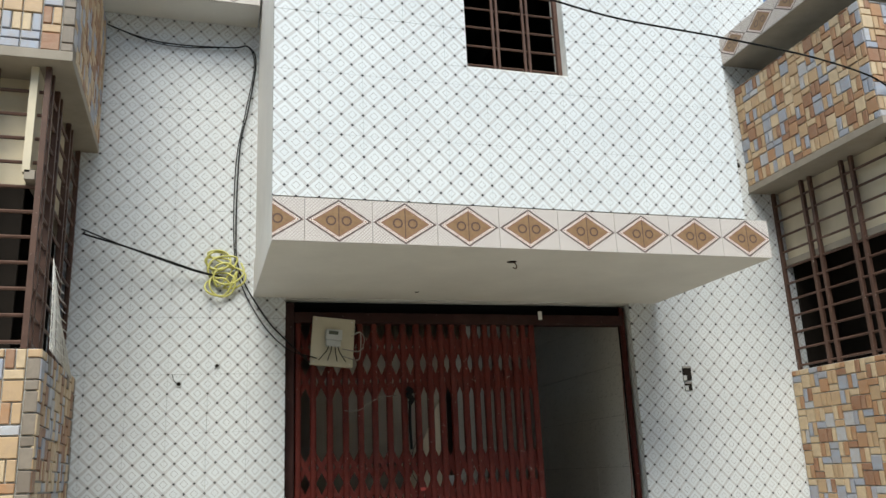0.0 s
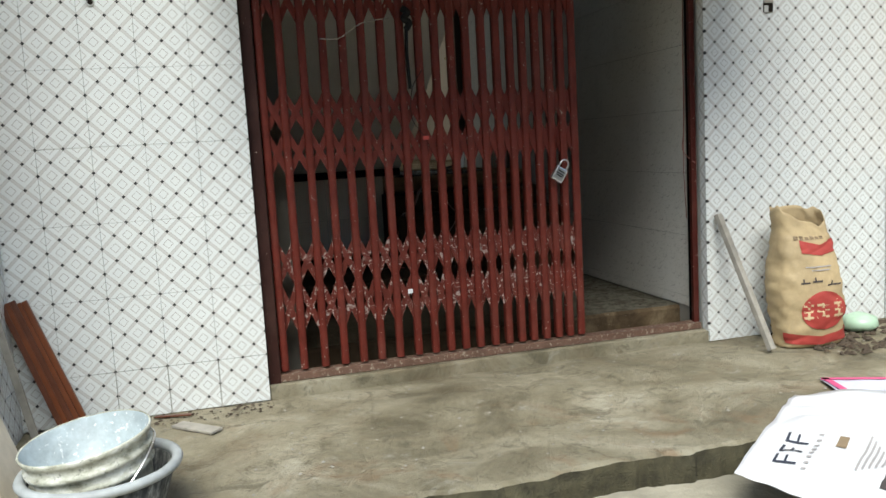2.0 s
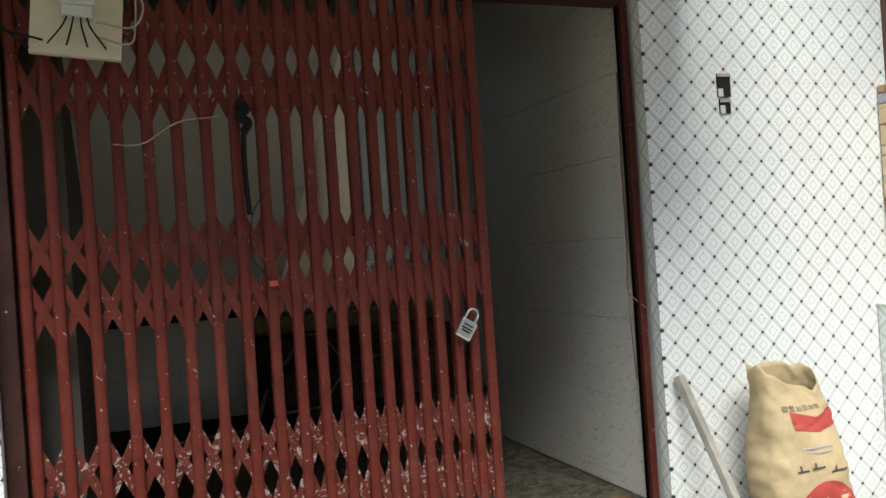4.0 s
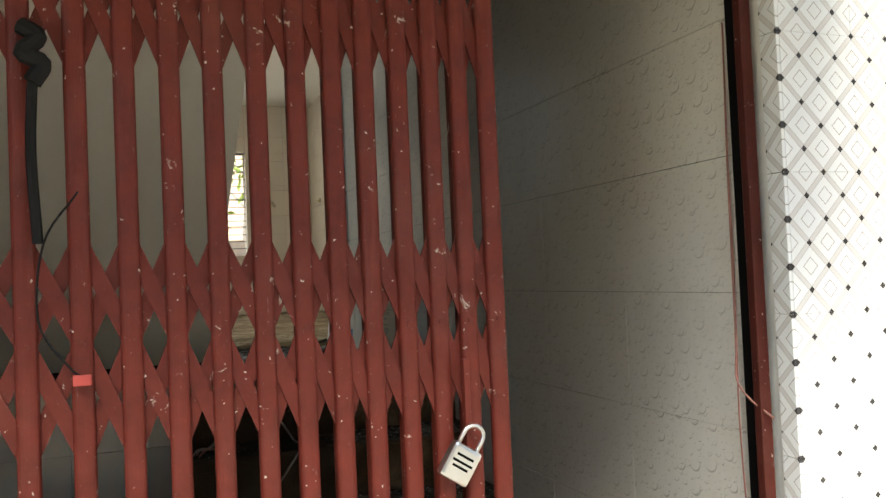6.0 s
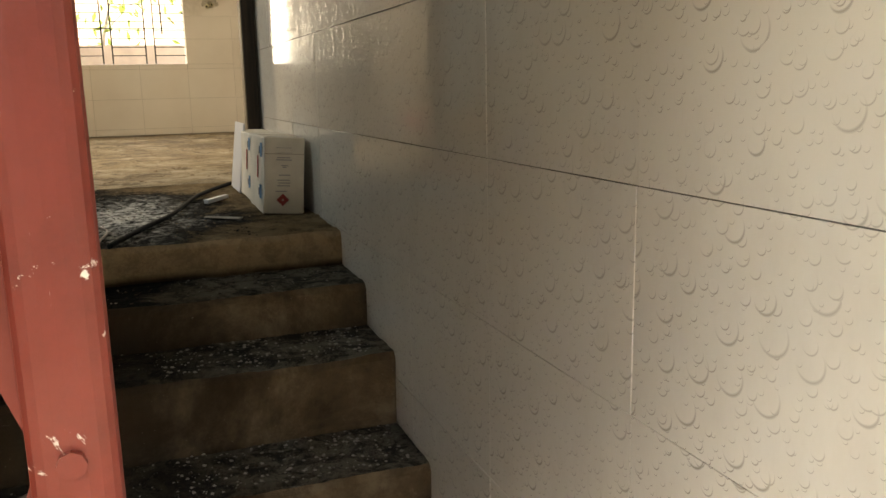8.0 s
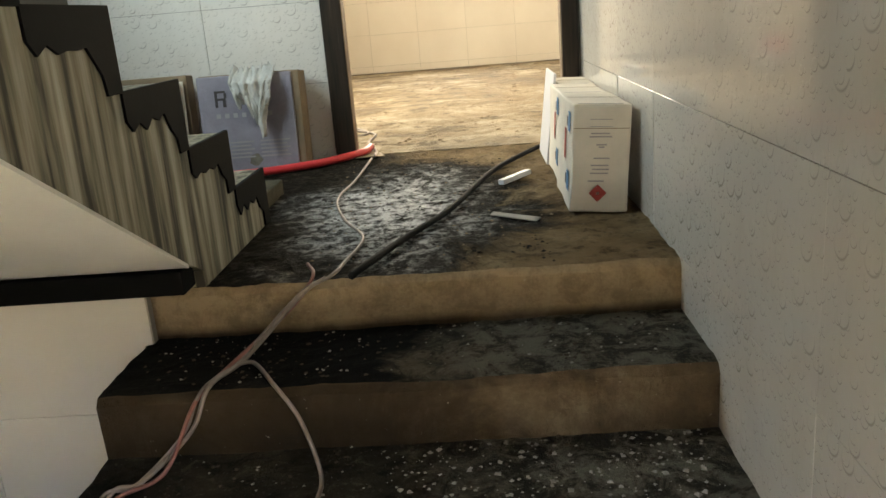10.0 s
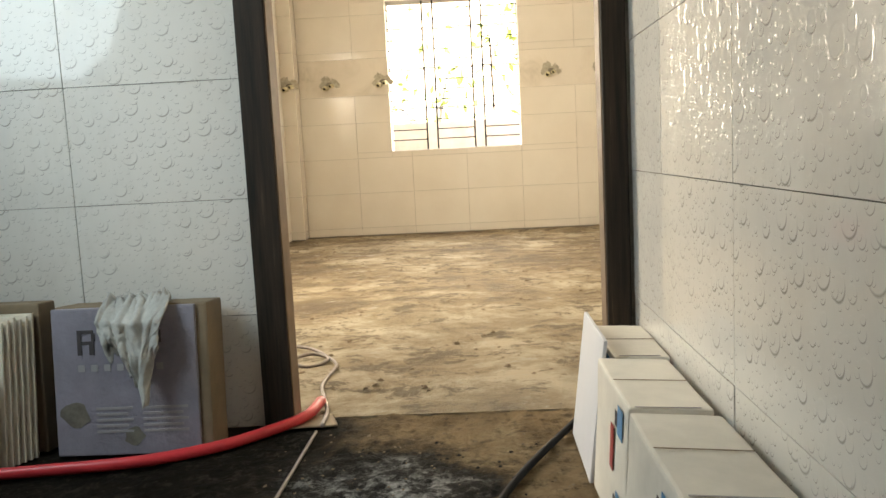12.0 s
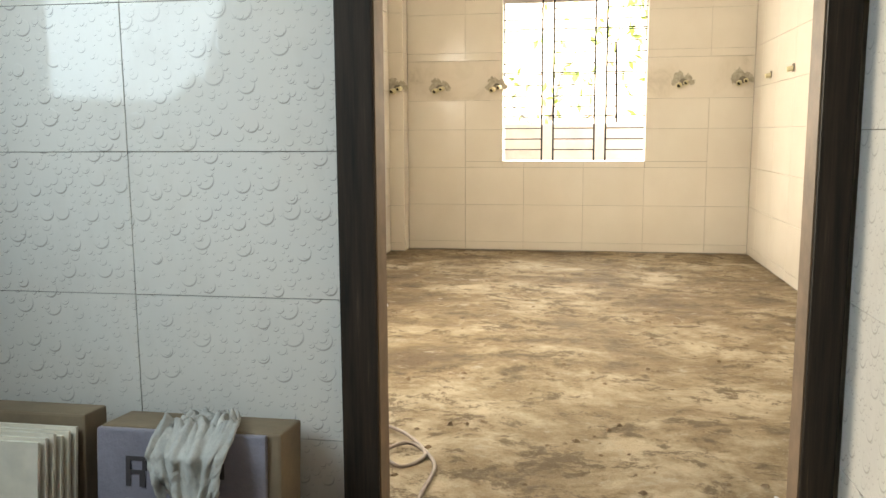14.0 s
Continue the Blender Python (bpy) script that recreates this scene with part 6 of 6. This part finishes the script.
for i in range(nu + 1):
    for j in range(nv + 1):
        u, v = i / nu, j / nv
        drop = 0.12 + 0.08 * noise.noise((u * 3.4, 9, 0)) + 0.10 * max(0.0, 1 - abs(3 * u - 1.9)) + 0.03 * noise.noise((u * 13, 3, 0))
        s = v * (drop + 0.10) - 0.10
        squeeze = 1.0 - 0.42 * max(0.0, min(1.0, s / 0.16))
        x = 1.392 + (u - 0.5) * 0.165 * squeeze + 0.015 * noise.noise((v * 4, 2, u)) + 0.02 * max(s, 0) * 2
        fold = 0.020 * abs(noise.noise((u * 4.2 + v, v * 2.6, 1))) + 0.014 * noise.noise((u * 7.5 - v * 2, v * 5.5, 5)) + 0.007 * noise.noise((u * 17, v * 15, 8)) + 0.0035 * noise.noise((u * 40, v * 36, 3)) - 0.006
        if s < 0:
            p = (x + 0.25 * s * (u - 0.6) * 3, 8.292 - s * 0.75, HALL + 0.366 + abs(fold) * 1.6 + 0.025 * max(0, noise.noise((u * 7, v * 9, 4))))
        else:
            p = (x, 8.243 + 0.045 * (1 - min(s / 0.03, 1)) - 0.085 * s + fold * 0.8 - 0.012, HALL + 0.366 - s + 0.006 * noise.noise((u * 14, v * 3, 2)))
        g[i, j] = cl.verts.new(p)
for i in range(nu):
    for j in range(nv):
        cl.faces.new((g[i, j], g[i + 1, j], g[i + 1, j + 1], g[i, j + 1]))
cloth = shaped("rag", cl, M_CLOTH, None, "crumpled dirty white rag draped over the carton", True, category="rag")
t = cloth.modifiers.new("thick", "SOLIDIFY")
t.thickness = 0.002

wire("red_hose", [(0.60, 8.05, HALL + 0.018), (0.90, 8.10, HALL + 0.018), (1.189, 8.142, HALL + 0.018), (1.409, 8.18, HALL + 0.018), (1.563, 8.259, HALL + 0.018), (1.665, 8.36, HALL + 0.018), (1.740, 8.47, HALL + 0.019), (1.755, 8.60, HALL + 0.018)], 0.015, M_HOSE, "red plastic hose lying along the hall floor", 8, "hose")
CAB = [(2.464, 8.436), (2.249, 7.961), (2.114, 7.435), (2.020, 7.183), (1.939, 6.951)]
wire("black_cable", [(x, y, HALL + 0.010) for x, y in CAB] + [(1.915, 6.885, HALL + 0.007)], 0.0085, M_CABLE, "thick black cable trailing over the hall floor", 8)
DOWN = [(1.86, 6.885, 0.832), (1.80, 6.868, 0.80), (1.70, 6.74, 0.718), (1.665, 6.612, 0.716), (1.625, 6.590, 0.64), (1.56, 6.50, 0.592), (1.515, 6.47, 0.592), (1.46, 6.42, 0.48), (1.36, 6.38, 0.32), (1.20, 6.36, 0.296), (0.98, 6.30, 0.296)]
wire("grey_flex", [(x, y, z) for x, y, z in DOWN], 0.0032, M_WHITEWIRE, "pale flex trailing down the steps", 8)
CB2 = [(1.783, 8.376), (1.777, 7.936), (1.762, 7.666), (1.821, 7.404), (1.899, 7.198), (1.884, 6.999)]
wire("white_flex", [(x, y, HALL + 0.006) for x, y in CB2] + [(x + 0.012, y + 0.008, z + 0.003 * (n % 2)) for n, (x, y, z) in enumerate(DOWN)], 0.0042, M_WHITEWIRE, "pale twisted flex trailing over the floor and down the steps", 8)
wire("red_flex", [(1.70, 6.72, 0.717), (1.735, 6.72, 0.717), (1.80, 6.612, 0.717), (1.845, 6.585, 0.66), (1.886, 6.52, 0.590), (1.895, 6.43, 0.590), (1.883, 6.345, 0.590), (1.835, 6.325, 0.53), (1.775, 6.32, 0.45), (1.73, 6.29, 0.392), (1.62, 6.22, 0.391), (1.50, 6.16, 0.391), (1.45, 6.12, 0.33), (1.30, 6.10, 0.295)], 0.0042, M_WHITEWIRE, "pale flex looping down the steps", 8)
wire("pink_flex", [(1.80, 7.0, HALL + 0.006), (1.83, 6.90, HALL + 0.006), (1.78, 6.865, 0.77), (1.69, 6.72, 0.718), (1.655, 6.60, 0.70), (1.60, 6.54, 0.592), (1.54, 6.45, 0.592), (1.47, 6.38, 0.50), (1.40, 6.30, 0.36), (1.36, 6.18, 0.295), (1.42, 6.08, 0.295)], 0.004, M_REDWIRE, "dull pink flex trailing down the steps", 8)
m = Matrix.Translation((2.305, 7.81, HALL + 0.008)) @ Matrix.Rotation(radians(57), 4, "Z")
shaped("pvc_offcut", box(-0.085, 0.085, -0.011, 0.011, -0.008, 0.008, 0.003, turn=m), M_CARD, None, "short white trunking offcut on the hall floor", category="offcut")
sheet("paper_strip", [(2.217, 7.355, HALL), (2.33, 7.255, HALL), (2.345, 7.29, HALL), (2.225, 7.385, HALL)], 0.003, M_PLANK, "torn paper strip on the hall floor", "paper", 2.0, 8, lambda p: HALL)
sheet("card_scrap", [(1.70, 8.40, HALL), (1.83, 8.43, HALL), (1.80, 8.52, HALL), (1.72, 8.50, HALL)], 0.012, M_KRAFT, "brown card scrap by the door jamb", "scrap", 5.0, 8, lambda p: HALL)
sbx = empty("switch_box", (1.362, 8.44, 2.05), label="empty black switch box in the tiled cross wall", category="switch box")
part("recess", box(1.335, 1.392, 8.441, 8.446, 2.055, 2.130), M_HOLLOW_SHADE, sbx)
part("rim", box(1.335, 1.392, 8.437, 8.441, 2.055, 2.063, 0.001), M_CABLE, sbx)
part("conduit_end", lathe_y((1.365, 8.4395, 2.095), [(0.0005, 0), (0.009, 0)]), M_GREYPLASTIC, sbx)

# ---- gate wires, thread and tag ----
wire("phone_wire", [(2.596, 4.800, 1.62), (2.588, 4.796, 1.40), (2.590, 4.800, 1.18), (2.580, 4.79, 1.02), (2.562, 4.772, 0.95), (2.566, 4.74, 0.91), (2.590, 4.694, 0.87)], 0.0022, M_REDWIRE, "thin pinkish wire hanging beside the gate post", 6, "wire")
wire("phone_wire", [(2.596, 4.797, 1.75), (2.585, 4.79, 1.45), (2.591, 4.797, 1.22), (2.583, 4.79, 1.05), (2.575, 4.785, 0.85), (2.592, 4.795, 0.60)], 0.0020, M_REDWIRE, "thin pinkish wire hanging beside the gate post", 6, "wire")
rope = empty("tied_rope", (1.19, 4.69, 1.28), label="black rag rope tied to the gate bars", category="rope")
part("knot", tube(curve([(1.175, 4.695, 1.62), (1.20, 4.688, 1.60), (1.178, 4.685, 1.575), (1.205, 4.69, 1.56), (1.19, 4.69, 1.53)], 5), 0.014), M_CABLE, rope)
part("tail", tube(curve([(1.19, 4.69, 1.53), (1.186, 4.688, 1.42), (1.192, 4.69, 1.28)], 6), 0.008), M_CABLE, rope)
wire("gate_string", [(1.12, 4.70, 1.58), (1.0, 4.69, 1.56), (0.90, 4.695, 1.50), (0.82, 4.70, 1.50)], 0.002, M_PLANK, "grey string tied to the gate", 6, "string")
wire("gate_string", [(1.25, 4.69, 1.36), (1.20, 4.685, 1.28), (1.19, 4.685, 1.16), (1.23, 4.685, 1.09), (1.25, 4.69, 1.07)], 0.0018, M_CABLE, "thin wire hanging on the gate", 6, "string")
shaped("red_tag", box(1.235, 1.262, 4.684, 4.690, 1.058, 1.075, 0.002), M_RED, None, "red thread tied round a gate bar", category="tag")
shaped("paper_tag", box(1.128, 1.150, 4.696, 4.700, 0.385, 0.405, 0.002), M_CARD, None, "scrap of white paper stuck in the gate", category="paper")

# ---- in the back room ----
for n, (x, z) in enumerate(((0.685, 2.105), (0.994, 2.11), (1.452, 2.115), (2.878, 2.13), (3.315, 2.14))):
    y = 13.463 if x > 0.73 else 13.292
    pn = empty("pipe_stub", (x, y, z), label="yellowed pipe stub in a broken hole of the tiled wall", category="pipe stub", group="pipe stubs")
    bm = bmesh.new()
    vs = [bm.verts.new((x + 0.004 + (0.030 + 0.016 * noise.noise((k, n, 0))) * math.cos(k * 0.45), y - 0.002, z + 0.012 + (0.026 + 0.016 * noise.noise((k, n, 5))) * math.sin(k * 0.45))) for k in range(14)]
    bm.faces.new(vs)
    part("broken_hole", bm, M_SMUDGE, pn, "mortar smudge round the pipe")
    for m, (dx, dz, r) in enumerate(((-0.03, 0.05, 0.055), (0.035, 0.035, 0.045), (-0.06, 0.01, 0.035), (0.07, 0.01, 0.03))):
        bm = bmesh.new()
        bm.faces.new([bm.verts.new((x + dx + r * (0.75 + 0.7 * noise.noise((k * 1.3, n + m, 2))) * math.cos(k * 0.285), y - 0.0012 - 0.0002 * m, z + dz + r * (0.75 + 0.7 * noise.noise((k * 1.3, n + m, 9))) * math.sin(k * 0.285))) for k in range(22)])
        part("smear", bm, M_SMEAR, pn, "thin grey mortar smear")
    for dx, dz, r in ((-0.030, -0.014, 0.021), (0.020, 0.004, 0.018)):
        part("stub", tube([(x + dx + 0.010, y + 0.02, z + dz + 0.006), (x + dx, y - 0.03, z + dz), (x + dx - 0.004, y - 0.055, z + dz - 0.004)], r, sides=14), M_PVC, pn, smooth=True)
        part("stub_mouth", lathe_y((x + dx - 0.004, y - 0.0562, z + dz - 0.004), [(0.0005, 0), (r * 0.62, 0)]), M_HOLLOW_SHADE, pn)
for y in (12.9, 12.3, 11.7):
    pn = empty("pipe_stub", (3.40, y, 2.15), label="yellowed pipe stub in the side wall of the room", category="pipe stub", group="pipe stubs")
    part("stub", tube([(3.41, y, 2.15), (3.36, y, 2.14)], 0.016, sides=12), M_PVC, pn)
    part("broken_hole", box(3.394, 3.399, y - 0.025, y + 0.025, 2.125, 2.175, 0.002), M_SMUDGE, pn)
bxh = empty("switch_box", (2.131, 13.46, 3.01), label="empty dark box high in the tiled far wall", category="switch box")
part("recess", box(2.092, 2.170, 13.456, 13.462, 3.005, 3.080), M_HOLLOW_SHADE, bxh)
part("rim", box(2.092, 2.170, 13.452, 13.456, 3.005, 3.012, 0.001), M_PLANK, bxh)
wire("floor_wire", [(1.50, 9.35, HALL + 0.005), (1.60, 9.25, HALL + 0.012), (1.68, 9.12, HALL + 0.005), (1.63, 9.02, HALL + 0.006), (1.56, 9.1, HALL + 0.012), (1.62, 9.2, HALL + 0.006), (1.72, 9.05, HALL + 0.005), (1.72, 8.8, HALL + 0.005), (1.78, 8.55, HALL + 0.006), (1.79, 8.42, HALL + 0.006)], 0.006, M_WHITEWIRE, "pale brown wire lying loosely on the floor", 8, "wire")
sk = empty("plastic_bag", (1.0, 10.95, HALL), label="small red and white plastic bag on the floor", category="bag")
for name, mat, z0, dx in (("white_part", M_CARD, 0.0, 0.10), ("red_part", M_RED, 0.08, 0.04)):
    bm = lathe([(0.001, 0.0), (0.07, 0.003), (0.09, 0.05), (0.07, 0.10), (0.02, 0.13), (0.001, 0.131)], (0.95 + dx, 10.95, HALL + z0), sides=16)
    for v in bm.verts:
        v.co += Vector((noise.noise(v.co * 14), noise.noise(v.co * 15), 0.0)) * 0.03
    part(name, bm, mat, sk, smooth=True)
